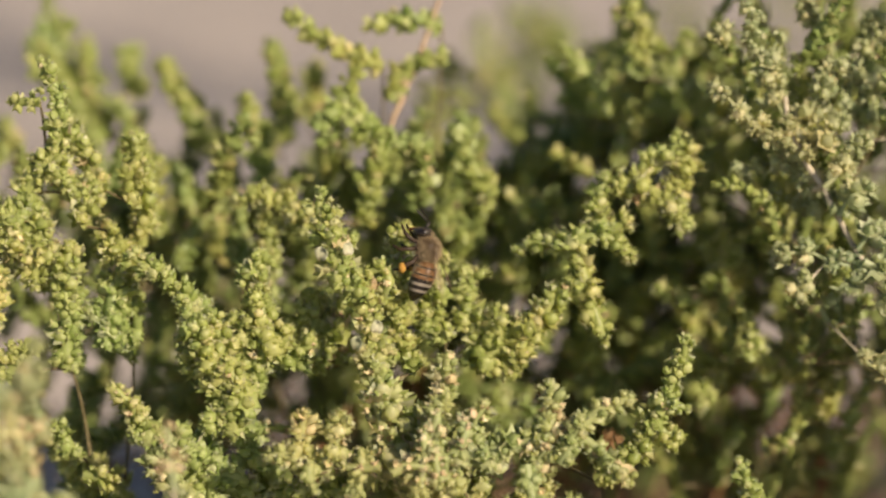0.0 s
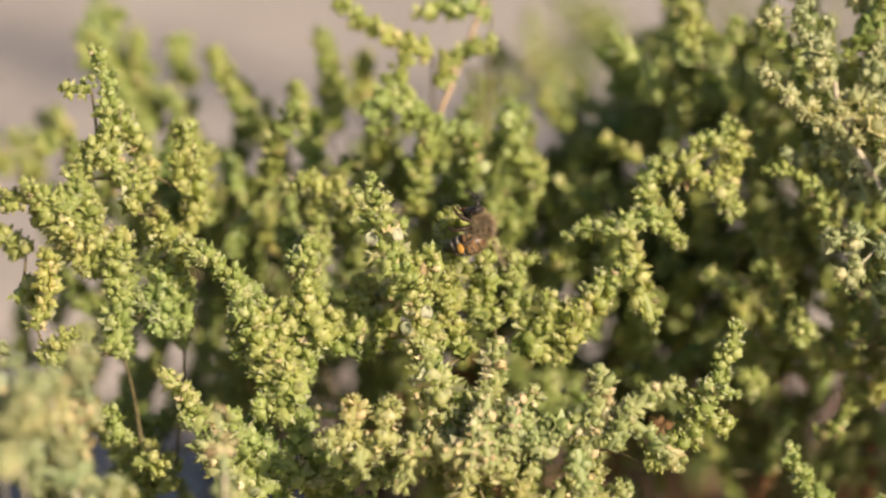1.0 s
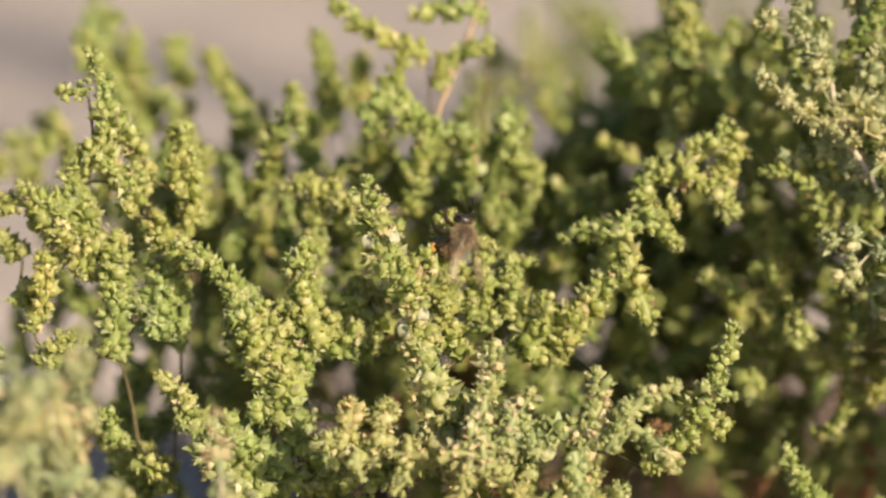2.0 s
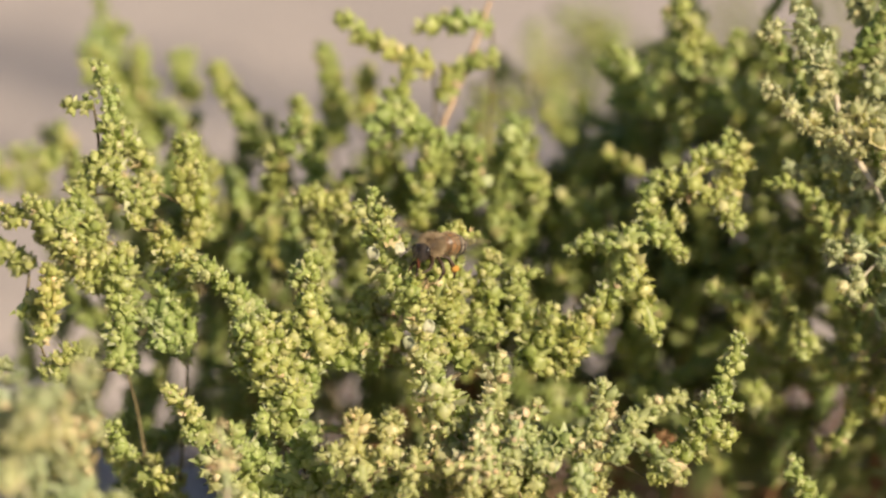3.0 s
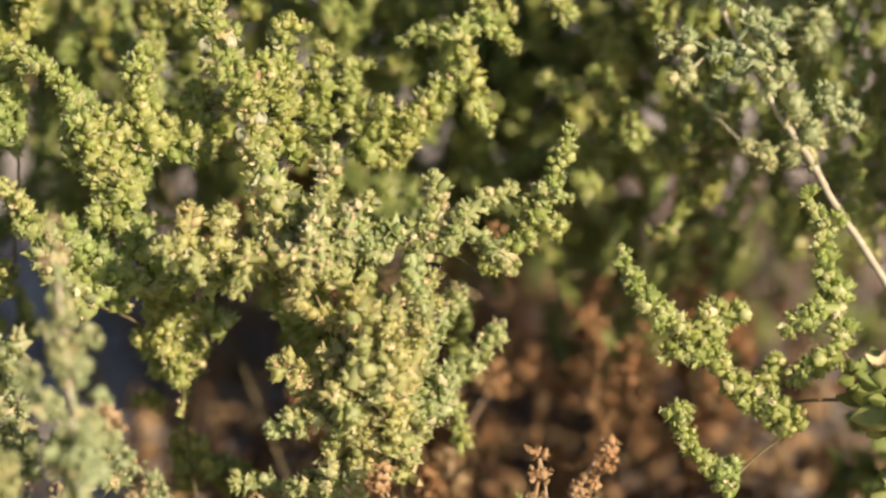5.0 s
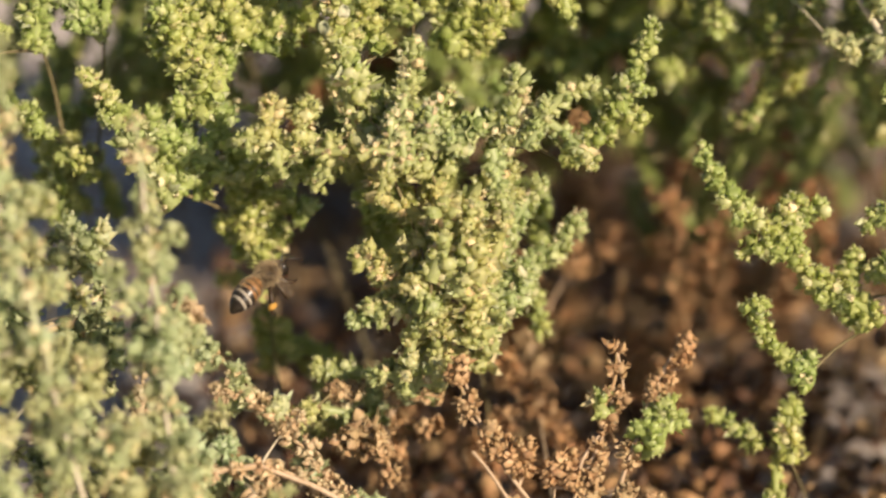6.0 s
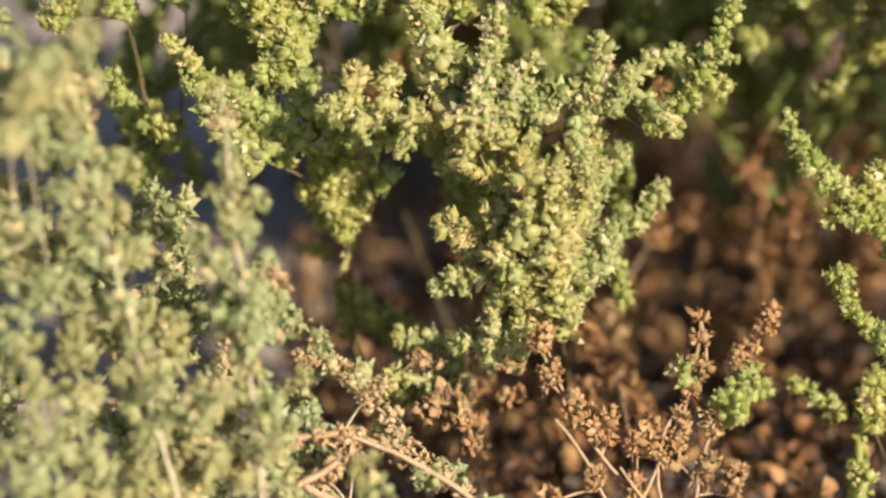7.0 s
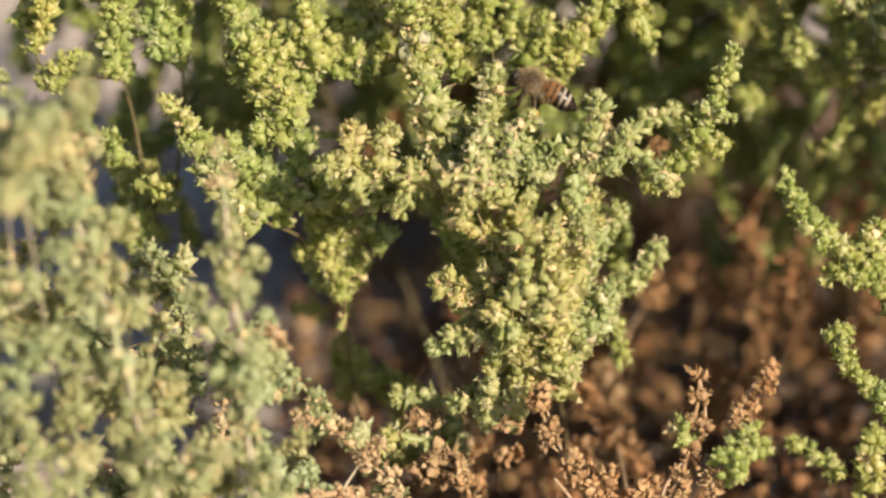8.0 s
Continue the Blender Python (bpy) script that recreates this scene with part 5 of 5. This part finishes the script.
sprig(dry_herb, (16.1, -61.8, 24.6), (8.7, -59.2, 36.0), bow=-0.7, w=2.2, bare=True, stem=0.36)
sprig(dry_herb, (15.6, -61.8, 24.6), (15.6, -60.5, 27.6), bow=0.5, w=4)
sprig(dry_herb, (26.2, -60.9, 21.2), (30.6, -53.6, 37.9), bow=2.9, w=2.4, bare=True, stem=0.36)
sprig(dry_herb, (30.6, -53.6, 37.9), (32.1, -48.9, 48.9), bow=-1.7, w=2.2, bare=True, stem=0.32)
sprig(dry_herb, (31.5, -51.8, 42.1), (32.1, -48.7, 49.3), w=4)
sprig(dry_herb, (32.0, -54.6, 35.4), (32.9, -51.7, 42.1), bow=1.7, w=4)
sprig(dry_herb, (30.2, -56.5, 31.2), (29.3, -55.0, 34.6), bow=1.3, w=4)
sprig(dry_herb, (22.1, -56.8, 28.2), (24.8, -54.8, 32.9), bow=2.1, w=4)
sprig(dry_herb, (25.7, -58.0, 27.9), (22.0, -56.3, 32.1), bow=-1.0, w=4)
sprig(dry_herb, (31.6, -60.9, 23.3), (35.8, -54.7, 37.6), bow=0.7, w=2.4, bare=True, stem=0.36)
sprig(dry_herb, (35.8, -54.7, 37.6), (42.9, -51.6, 52.2), bow=1.2, w=2.2, bare=True, stem=0.36)
sprig(dry_herb, (38.2, -53.8, 42.2), (40.4, -51.9, 46.4), bow=1.2, w=4)
sprig(dry_herb, (42.0, -53.4, 48.0), (43.2, -51.4, 52.6), w=4)
sprig(dry_herb, (34.3, -57.3, 31.7), (34.2, -55.8, 35.0), w=4)
sprig(dry_herb, (31.6, -60.2, 25.0), (33.8, -58.4, 29.2), bow=-0.4, w=4)
sprig(dry_herb, (36.5, -61.7, 23.8), (37.9, -59.9, 28.0), bow=-0.3, w=4)
sprig(dry_herb, (22.1, -60.6, 22.0), (21.6, -59.2, 25.4), bow=0.7, w=4)
sprig(dry_herb, (29.4, -58.3, 27.0), (28.4, -56.9, 30.4), bow=1.3, w=4)
sprig(dry_herb, (23.8, -62.7, 22.1), (19.2, -60.3, 28.0), w=2, bare=True, stem=0.32)
sprig(dry_herb, (7.4, -64.8, 23.1), (7.9, -63.9, 25.2), w=4)
sprig(dry_herb, (39.2, -56.8, 35.1), (39.1, -54.1, 41.3), bow=2.7, w=6.5, straw=0.05, green=True)
sprig(dry_herb, (40.0, -55.5, 38.0), (40.0, -53.7, 42.2), bow=-0.9, w=6, green=True)
sprig(dry_herb, (30.2, -53.2, 38.8), (28.8, -51.8, 42.1), w=5.5, straw=0.3, green=True)
sprig(dry_herb, (21.2, -3.3, 18.6), (19.6, 0.8, 28.2), bow=-0.4, w=6, far=True)
sprig(dry_herb, (27.3, 14.6, 34.7), (29.4, 16.7, 39.5), w=6, far=True)
sprig(dry_herb, (21.4, -0.9, 36.8), (16.2, 1.8, 43.4), bow=-0.7, w=6, far=True)


def papery(name, at, turn, lean, size):
    """A thin pale papery bract, cupped and slightly torn, that clings to a sprig."""
    p = PLANTS[name]
    v, f = [], []
    for i in range(5):
        for k in range(7):
            u, w = i / 4, k / 3 - 1
            half = 0.5 * math.sin(math.pi * (0.12 + 0.8 * u)) ** 0.7
            v.append((w * half * size * MM, (u - 0.5) * size * MM, (0.22 * w * w + 0.12 * math.sin(5 * u + 2 * w)) * size * MM))
    for i in range(4):
        for k in range(6):
            f.append((i * 7 + k, i * 7 + k + 1, (i + 1) * 7 + k + 1, (i + 1) * 7 + k))
    ob = part("bract", mesh("bract", v, f), PAPER, p["ob"], "thin whitish papery bract")
    ob.modifiers.new("thickness", "SOLIDIFY").thickness = 0.00008
    x, y, z = np.array(at) - p["root"]
    ob.matrix_basis = pose(x * MM, y * MM, z * MM, 80 + lean, 0, turn)


papery(main_shrub, (-21.3, -25.5, 111.2), -20, 5, 2.2)
papery(main_shrub, (-17.3, -24.4, 111.7), 30, -8, 2.0)
papery(main_shrub, (-12.5, -28.9, 100.0), 15, 10, 2.1)
papery(main_shrub, (-15.5, -28.7, 97.1), -30, 0, 2.2)
papery(main_shrub, (-7.0, -38.2, 79.1), 40, -20, 2.0)
papery(main_shrub, (-3.4, -35.3, 85.7), -10, 15, 1.8)
papery(main_shrub, (7.4, -44.1, 63.0), 20, 0, 2.2)
papery(near_shrub, (-54.7, -48.8, 65.9), -30, 10, 2.2)
papery(near_shrub, (-57.0, -48.6, 66.5), 40, 0, 2.0)

# ---- the bee ----


def ball(rings, sides=14):
    """A round body along +y from (along, half-width, half-height, lift) rings."""
    v, f = [], []
    for y, w, h, lift in rings:
        for k in range(sides):
            a = 2 * math.pi * k / sides
            v.append((w * math.cos(a) * MM, y * MM, (h * math.sin(a) + lift) * MM))
    for i in range(len(rings) - 1):
        for k in range(sides):
            k2 = (k + 1) % sides
            f.append((i * sides + k, (i + 1) * sides + k, (i + 1) * sides + k2, i * sides + k2))
    f.append(tuple(range(sides)))
    f.append(tuple((len(rings) - 1) * sides + k for k in range(sides))[::-1])
    return v, f


def hairs(count, centre, radii, length, back=0.3):
    """Fine hairs that stand on an oval body."""
    d = unit(rng.normal(size=(count, 3)))
    root = np.array(centre) + d * np.array(radii)
    way = unit(d + np.array((0, -back, 0)) + 0.25 * rng.normal(size=(count, 3)))
    side = unit(np.cross(way, rng.normal(size=(count, 3)))) * 0.035
    other = unit(np.cross(way, side)) * 0.035
    tip = root + way * (length * rng.uniform(0.6, 1.2, (count, 1)))
    v = np.stack([root + side, root - side * 0.5 + other, root - side * 0.5 - other, tip], 1).reshape(-1, 3) * MM
    i = (np.arange(count) * 4)[:, None]
    f = np.concatenate([i + (0, 1, 3), i + (1, 2, 3), i + (2, 0, 3)])
    return mesh("fuzz", v, f)


def wing_material():
    m, nodes, links, p = material("wing_membrane", 0.25, 0.5)
    p.inputs["Base Color"].default_value = (0.4, 0.3, 0.2, 1)
    clear = nodes.new("ShaderNodeBsdfTransparent")
    mix = nodes.new("ShaderNodeMixShader")
    n = grain(nodes, links, 900.0, 2.0)
    veins = ramp(nodes, [(0.35, (0.04, 0.04, 0.04)), (0.65, (0.15, 0.15, 0.15))])
    links.new(n.outputs["Fac"], veins.inputs["Fac"])
    links.new(veins.outputs["Color"], mix.inputs["Fac"])
    links.new(clear.outputs["BSDF"], mix.inputs[1])
    links.new(p.outputs["BSDF"], mix.inputs[2])
    links.new(mix.outputs["Shader"], nodes["Material Output"].inputs["Surface"])
    return m


AMBER = simple("amber_cuticle", (0.17, 0.078, 0.026), (0.29, 0.145, 0.052), 1500, 0.4, 0.2, 0.00005, 0.5)
BLACK = simple("black_cuticle", (0.0115, 0.00792, 0.00576), (0.0252, 0.0173, 0.0122), 1500, 0.35, 0.2, 0.00005, 0.5)
BROWN = simple("brown_cuticle", (0.0432, 0.0274, 0.0173), (0.0864, 0.054, 0.0331), 1500, 0.5, 0.2, 0.00005)
FELT = simple("pale_felt", (0.22, 0.19, 0.15), (0.36, 0.32, 0.26), 2500, 0.9, 0.6, 0.0001)
FUR = simple("tan_fur", (0.274, 0.202, 0.115), (0.432, 0.338, 0.209), 2500, 0.9)
FACE = simple("dark_face", (0.018, 0.014, 0.011), (0.05, 0.038, 0.028), 1700, 0.38, 0.2, 0.00005, 0.6)
EYE = simple("eye_gloss", (0.008, 0.006, 0.005), (0.02, 0.014, 0.01), 3000, 0.18, 0.15, 0.00002, 0.6)
POLLEN = simple("orange_pollen", (0.346, 0.173, 0.0288), (0.446, 0.259, 0.0576), 2200, 0.85, 0.8, 0.0002)
LEG = simple("leg_cuticle", (0.022, 0.014, 0.008), (0.06, 0.036, 0.019), 1800, 0.45)
TONGUE = simple("tongue", (0.10, 0.032, 0.016), (0.18, 0.06, 0.027), 1800, 0.4)
WING = wing_material()

bee = tagged(new("honeybee"), "amber-banded honeybee with orange pollen on its hind legs", "bee")
v, f = ball([(-2.0, 0.65, 0.65, 0), (-1.6, 1.35, 1.3, 0), (-0.6, 1.75, 1.7, 0.1), (0.4, 1.8, 1.7, 0.1), (1.3, 1.45, 1.4, 0), (1.9, 0.8, 0.8, -0.1)])
thorax = part("thorax", mesh("thorax", v, f), BROWN, bee)
part("fuzz", hairs(3400, (0, -0.1, 0.05), (1.78, 1.92, 1.72), 0.8), FUR, thorax, "tan fur on the thorax", kind="stuff")
v, f = ball([(1.7, 0.5, 0.6, -0.3), (2.0, 1.3, 1.25, -0.35), (2.6, 1.75, 1.55, -0.45), (3.1, 1.55, 1.5, -0.6), (3.45, 1.0, 1.2, -0.9), (3.6, 0.4, 0.7, -1.2)])
head = part("head", mesh("head", v, f), FACE, bee)
part("fuzz", hairs(500, (0, 2.25, -0.1), (1.45, 0.8, 1.25), 0.36, 0.2), FUR, head, kind="stuff")
for s in (-1, 1):
    v, f = ball([(-0.55, 0.12, 0.35, 0), (-0.35, 0.30, 0.8, 0), (0, 0.42, 1.05, 0), (0.35, 0.32, 0.8, 0), (0.55, 0.12, 0.35, 0)], 12)
    eye = part("eye", mesh("eye", [(x + s * 1.42 * MM, y + 2.65 * MM, z - 0.35 * MM) for x, y, z in v], f), EYE, head, "glossy black compound eye")
    v, f = tube(np.array([(0.4 * s, 3.4, 0.0), (0.7 * s, 4.1, 0.7), (0.95 * s, 4.9, 0.3), (1.2 * s, 5.9, -0.4), (1.35 * s, 6.6, -0.8)]) * MM, np.array([0.13, 0.12, 0.14, 0.15, 0.1]) * MM, 6)
    part("antenna", mesh("antenna", v, f), BLACK, head)
v, f = tube(np.array([(0, 3.3, -1.5), (0, 3.5, -2.1), (0, 3.5, -2.6), (0, 3.35, -3.0)]) * MM, np.array([0.4, 0.26, 0.17, 0.07]) * MM, 8)
part("mouthparts", mesh("mouthparts", v, f), TONGUE, head, "reddish tongue")

# the abdomen hangs from the waist, its overlapping plates are parts of it
WAIST = Vector((0, -1.9, -0.1)) * MM
v, f = ball([(0.1, 0.4, 0.4, 0), (-0.6, 1.2, 1.15, 0), (-2.2, 1.75, 1.65, -0.1), (-4.2, 1.7, 1.6, -0.25), (-6.0, 1.1, 1.1, -0.55), (-7.1, 0.25, 0.3, -0.9)][::-1])
abdomen = part("abdomen", mesh("abdomen", v, f), BLACK, bee)
abdomen.location = WAIST
PLATES = [(-0.25, -1.35, 1.05, 1.75), (-1.3, -2.55, 1.78, 2.0), (-2.5, -3.75, 2.0, 1.98), (-3.7, -4.9, 1.96, 1.78), (-4.85, -6.0, 1.75, 1.25), (-5.9, -7.2, 1.22, 0.25)]
for k, (y0, y1, r0, r1) in enumerate(PLATES):
    cut = (0.0, 0.05, 0.24, 0.46, 0.72, 0.98, 1.0)
    rings = []
    for c in cut:
        y, r = y0 + (y1 - y0) * c, r0 + (r1 - r0) * c + (0.07 if 0.05 < c < 0.99 else -0.05)
        rings.append((y, r, r * 0.94, -0.02 * y * y))
    v, f = ball(rings[::-1], 18)
    me = mesh("abdomen_plate", v, f)
    band = part("abdomen_plate", me, [AMBER if k < 3 else BLACK, BLACK, FELT], abdomen, "amber plate with a dark hind edge" if k < 3 else "black plate with a pale felt band")
    for poly in me.polygons:
        row = len(cut) - 2 - poly.index // 18
        share = cut[max(0, min(6, row))]
        if k < 3:
            poly.material_index = 1 if share >= (0.6 if k < 2 else 0.4) else 0
        else:
            poly.material_index = 2 if share < 0.4 and k < 5 else 1
part("fuzz", hairs(1500, (0, -2.2, -0.1), (1.98, 2.6, 1.9), 0.42, 0.8), FUR, abdomen, kind="stuff")


def wing(length, width, s, at):
    """A thin veined wing that lies along -y from its hinge and spreads to side s."""
    n = 12
    v, f = [], []
    for i in range(n):
        u = i / (n - 1)
        half = width * 0.5 * (math.sin(math.pi * min(1, 0.08 + u * 0.92)) ** 0.6 * (0.35 + 0.75 * u))
        mid = s * (0.25 * width * u)
        for e in (-1, 0, 1):
            v.append(((mid + e * half) * MM, -u * length * MM, (0.12 * math.sin(u * 9 + e) + 0.05 * e) * MM))
    for i in range(n - 1):
        for e in range(2):
            a = i * 3 + e
            f.append((a, a + 1, a + 4, a + 3))
    me = mesh("wing", v, f)
    w = part("wing", me, WING, bee, "clear smoky wing with fine veins")
    thick = w.modifiers.new("thickness", "SOLIDIFY")
    thick.thickness = 0.00002
    w.location = Vector(at) * MM
    for i in range(3):
        edge = [(v[j * 3 + 2 - i if s > 0 else j * 3 + i][0] * (1 - 0.1 * i), v[j * 3 + 1][1], v[j * 3 + 1][2] + 0.00003) for j in range(n - 2 * i)]
        tv, tf = tube(np.array(edge), np.linspace(0.035, 0.012, len(edge)) * MM, 5)
        part("vein", mesh("vein", tv, tf), LEG, w)
    return w


WINGS = [(wing(9.2, 3.1, s, (1.25 * s, 0.6, 1.55)), s, (1.25 * s, 0.6, 1.55), 0.0) for s in (-1, 1)]
WINGS += [(wing(6.6, 2.3, s, (1.2 * s, -0.5, 1.4)), s, (1.2 * s, -0.5, 1.4), 8.0) for s in (-1, 1)]


def leg(s, joints, load):
    pts = np.array([(s * x, y, z) for x, y, z in joints])
    fine = np.concatenate([np.linspace(a, b, 4, endpoint=False) for a, b in zip(pts[:-1], pts[1:])] + [pts[-1:]])
    radii = np.interp(np.linspace(0, 1, len(fine)), [0, 0.3, 0.55, 0.8, 1], [0.3, 0.37, 0.46 if load else 0.29, 0.26 if load else 0.2, 0.1])
    v, f = tube(fine * MM, radii * MM, 7)
    limb = part("leg", mesh("leg", v, f), LEG, bee)
    if load:
        c = pts[2] * 0.55 + pts[3] * 0.45
        bv, bf = ball([(-0.85, 0.25, 0.25, 0), (-0.6, 0.5, 0.48, 0), (0, 0.68, 0.62, 0.05), (0.5, 0.54, 0.5, 0), (0.8, 0.25, 0.25, 0)], 10)
        bv = [(x + (c[0] + 0.25 * s) * MM + noise.noise(Vector((x, y, z)) * 2500) * 0.0001, y + c[1] * MM, z + c[2] * MM) for x, y, z in bv]
        part("pollen_load", mesh("pollen_load", bv, bf), POLLEN, limb, "packed orange pollen load")
    return limb


for s in (-1, 1):
    leg(s, [(0.9, 1.2, -1.4), (1.7, 2.0, -2.3), (1.9, 3.0, -3.0), (1.5, 3.9, -3.4), (1.3, 4.4, -3.5)], False)
    leg(s, [(1.1, 0.2, -1.5), (2.3, 0.3, -2.6), (2.7, 0.4, -3.9), (2.4, 0.9, -4.8), (2.3, 1.3, -5.2)], False)
    leg(s, [(1.1, -0.9, -1.5), (2.1, -1.9, -2.2), (2.5, -2.3, -3.4), (2.4, -2.9, -4.6), (2.3, -2.7, -5.6)], True)

# seconds, then the thorax in millimetres and its turn in degrees
BEE_PATH = [
    (0.000, (-4.3, -20.4, 110.9, 80, 11, 75)),
    (0.100, (-4.4, -20.4, 110.9, 80, 11, 75)),
    (0.200, (-4.1, -20.5, 110.8, 78, 11, 76)),
    (0.300, (-4.6, -20.6, 110.6, 77, 10, 76)),
    (0.500, (-4.5, -20.7, 110.7, 77, 10, 76)),
    (0.700, (-4.4, -20.4, 112.0, 78, 10, 76)),
    (0.800, (-3.9, -20.3, 112.4, 70, 9, 77)),
    (1.000, (-3.5, -20.4, 112.3, 71, 9, 77)),
    (1.200, (-4.1, -20.3, 112.7, 61, 6, 77)),
    (1.500, (-5.5, -20.5, 111.9, 67, 1, 59)),
    (1.900, (-6.1, -20.6, 111.1, 85, 6, 49)),
    (2.300, (-5.9, -20.7, 110.7, 72, 38, 15)),
    (2.400, (-5.6, -20.5, 111.1, 85, 17, 34)),
    (2.500, (-4.6, -21.5, 111.1, 71, -16, 71)),
    (2.600, (-5.5, -22.0, 114.2, 53, -13, 74)),
    (2.700, (-6.4, -21.7, 116.5, 20, -16, 81)),
    (2.800, (-9.4, -21.7, 116.6, 7, -11, 88)),
    (2.900, (-10.9, -24.0, 111.2, -1, -4, 135)),
    (3.000, (-12.0, -24.1, 112.1, 0, 1, 143)),
    (3.100, (-8.4, -24.3, 109.6, -2, 0, 144)),
    (3.200, (-3.6, -24.1, 105.0, -1, 0, 167)),
    (3.300, (3.4, -24.5, 102.9, 4, 0, -178)),
    (3.400, (5.1, -22.7, 101.3, 5, 0, -180)),
    (3.500, (16.7, -25.7, 92.1, 5, 0, -179)),
    (3.600, (20.1, -27.0, 92.4, 5, 0, -180)),
    (3.800, (24.4, -28.6, 88.1, 4, 0, 180)),
    (3.900, (28.4, -28.5, 83.6, -3, -11, 165)),
    (4.000, (31.7, -24.7, 77.5, 2, -7, 137)),
    (4.100, (32.3, -25.8, 75.4, 3, -11, 100)),
    (4.200, (34.2, -24.3, 70.4, 19, -8, 82)),
    (4.300, (35.2, -24.6, 71.5, 32, -12, 73)),
    (4.400, (33.8, -30.1, 72.3, 56, -2, 62)),
    (4.500, (30.4, -32.6, 71.4, 84, 10, 58)),
    (4.600, (28.4, -32.6, 72.3, 81, 14, 57)),
    (4.700, (28.9, -31.8, 72.9, 87, 18, 56)),
    (4.975, (17.2, -26.2, 71.3, 75, 11, 36)),
    (5.250, (5.6, -22.5, 64.1, 64, 4, 16)),
    (5.525, (-5.9, -30.9, 57.8, 53, -2, -5)),
    (5.800, (-17.4, -41.3, 56.5, 42, -9, -25)),
    (5.900, (-23.9, -40.6, 59.2, 20, 0, -44)),
    (6.000, (-24.8, -41.1, 59.0, 17, 1, -46)),
    (6.100, (-23.1, -37.5, 62.5, 31, -9, -35)),
    (6.200, (-20.0, -39.4, 60.7, 13, 1, -49)),
    (6.300, (-17.2, -34.1, 70.5, 3, 4, -55)),
    (6.400, (-15.0, -34.4, 69.5, 4, 4, -54)),
    (6.500, (-15.8, -34.1, 69.9, 8, 3, -51)),
    (6.600, (-15.3, -33.0, 72.1, 2, 4, -55)),
    (6.700, (-14.3, -30.8, 71.4, 6, 2, -46)),
    (6.800, (-13.8, -26.2, 71.9, 22, -10, -35)),
    (6.900, (-11.6, -24.9, 74.9, 22, -9, -35)),
    (7.000, (-11.3, -23.9, 77.1, 14, -10, -35)),
    (7.100, (-10.4, -23.3, 77.9, 12, -3, -36)),
    (7.200, (-4.1, -27.1, 83.3, 24, 0, 55)),
    (7.300, (2.0, -28.3, 84.3, 32, -3, 74)),
    (7.400, (4.6, -27.1, 87.4, 29, -4, 76)),
    (7.500, (7.1, -27.9, 87.0, 22, -6, 80)),
    (7.600, (6.2, -27.7, 87.6, 15, -4, 84)),
    (7.800, (3.0, -26.4, 88.1, 15, -4, 84)),
    (7.900, (4.2, -23.7, 90.2, 15, -5, 84)),
    (8.000, (4.9, -21.7, 90.4, 21, -3, 81)),
]
# seconds and degrees by which the abdomen curls under
CURL = [
    (0.000, 22), (0.100, 32), (0.200, 42), (0.300, 46), (0.500, 76), (0.700, 80),
    (0.800, 78), (1.000, 80), (1.200, 84), (1.500, 82), (1.900, 80), (2.300, 80),
    (2.400, 80), (2.500, 68), (2.600, 15), (2.700, 5), (2.800, 5), (2.900, 5),
    (3.000, 5), (3.100, 5), (3.200, 10), (3.300, 15), (3.400, 15), (3.500, 15),
    (3.600, 15), (3.800, 15), (3.900, 15), (4.000, 10), (4.100, 5), (4.200, 5),
    (4.300, 5), (4.400, 8), (4.500, 8), (4.600, 8), (4.700, 8), (4.975, 8),
    (5.250, 8), (5.525, 8), (5.800, 8), (5.900, 8), (6.000, 8), (6.100, 8),
    (6.200, 8), (6.300, 8), (6.400, 8), (6.500, 8), (6.600, 8), (6.700, 8),
    (6.800, 8), (6.900, 8), (7.000, 8), (7.100, 8), (7.200, 8), (7.300, 8),
    (7.400, 8), (7.500, 5), (7.600, 5), (7.800, 5), (7.900, 5), (8.000, 5),
]


def motions():
    walk(bee, [(t, pose(x * MM, y * MM, z * MM, rx, ry, rz)) for t, (x, y, z, rx, ry, rz) in BEE_PATH])
    walk(abdomen, [(t, Matrix.Translation(WAIST) @ pose(0, 0, 0, c, 0, 0)) for t, c in CURL])
    for w, s, at, lag in WINGS:
        rows, n = [], 0
        while n <= 240:
            t = n / 30
            resting = t < 2.44 or 4.42 < t < 4.75
            if resting:
                rows.append((t, pose(at[0] * MM, at[1] * MM, at[2] * MM, -7, 14 * s, (7 + lag * 0.5) * s)))
            else:
                beat = 32 if n % 2 else -26
                rows.append((t, pose(at[0] * MM, at[1] * MM, at[2] * MM, 0, -beat * s, (62 + lag) * s)))
            n += 1
        walk(w, rows)


motions()
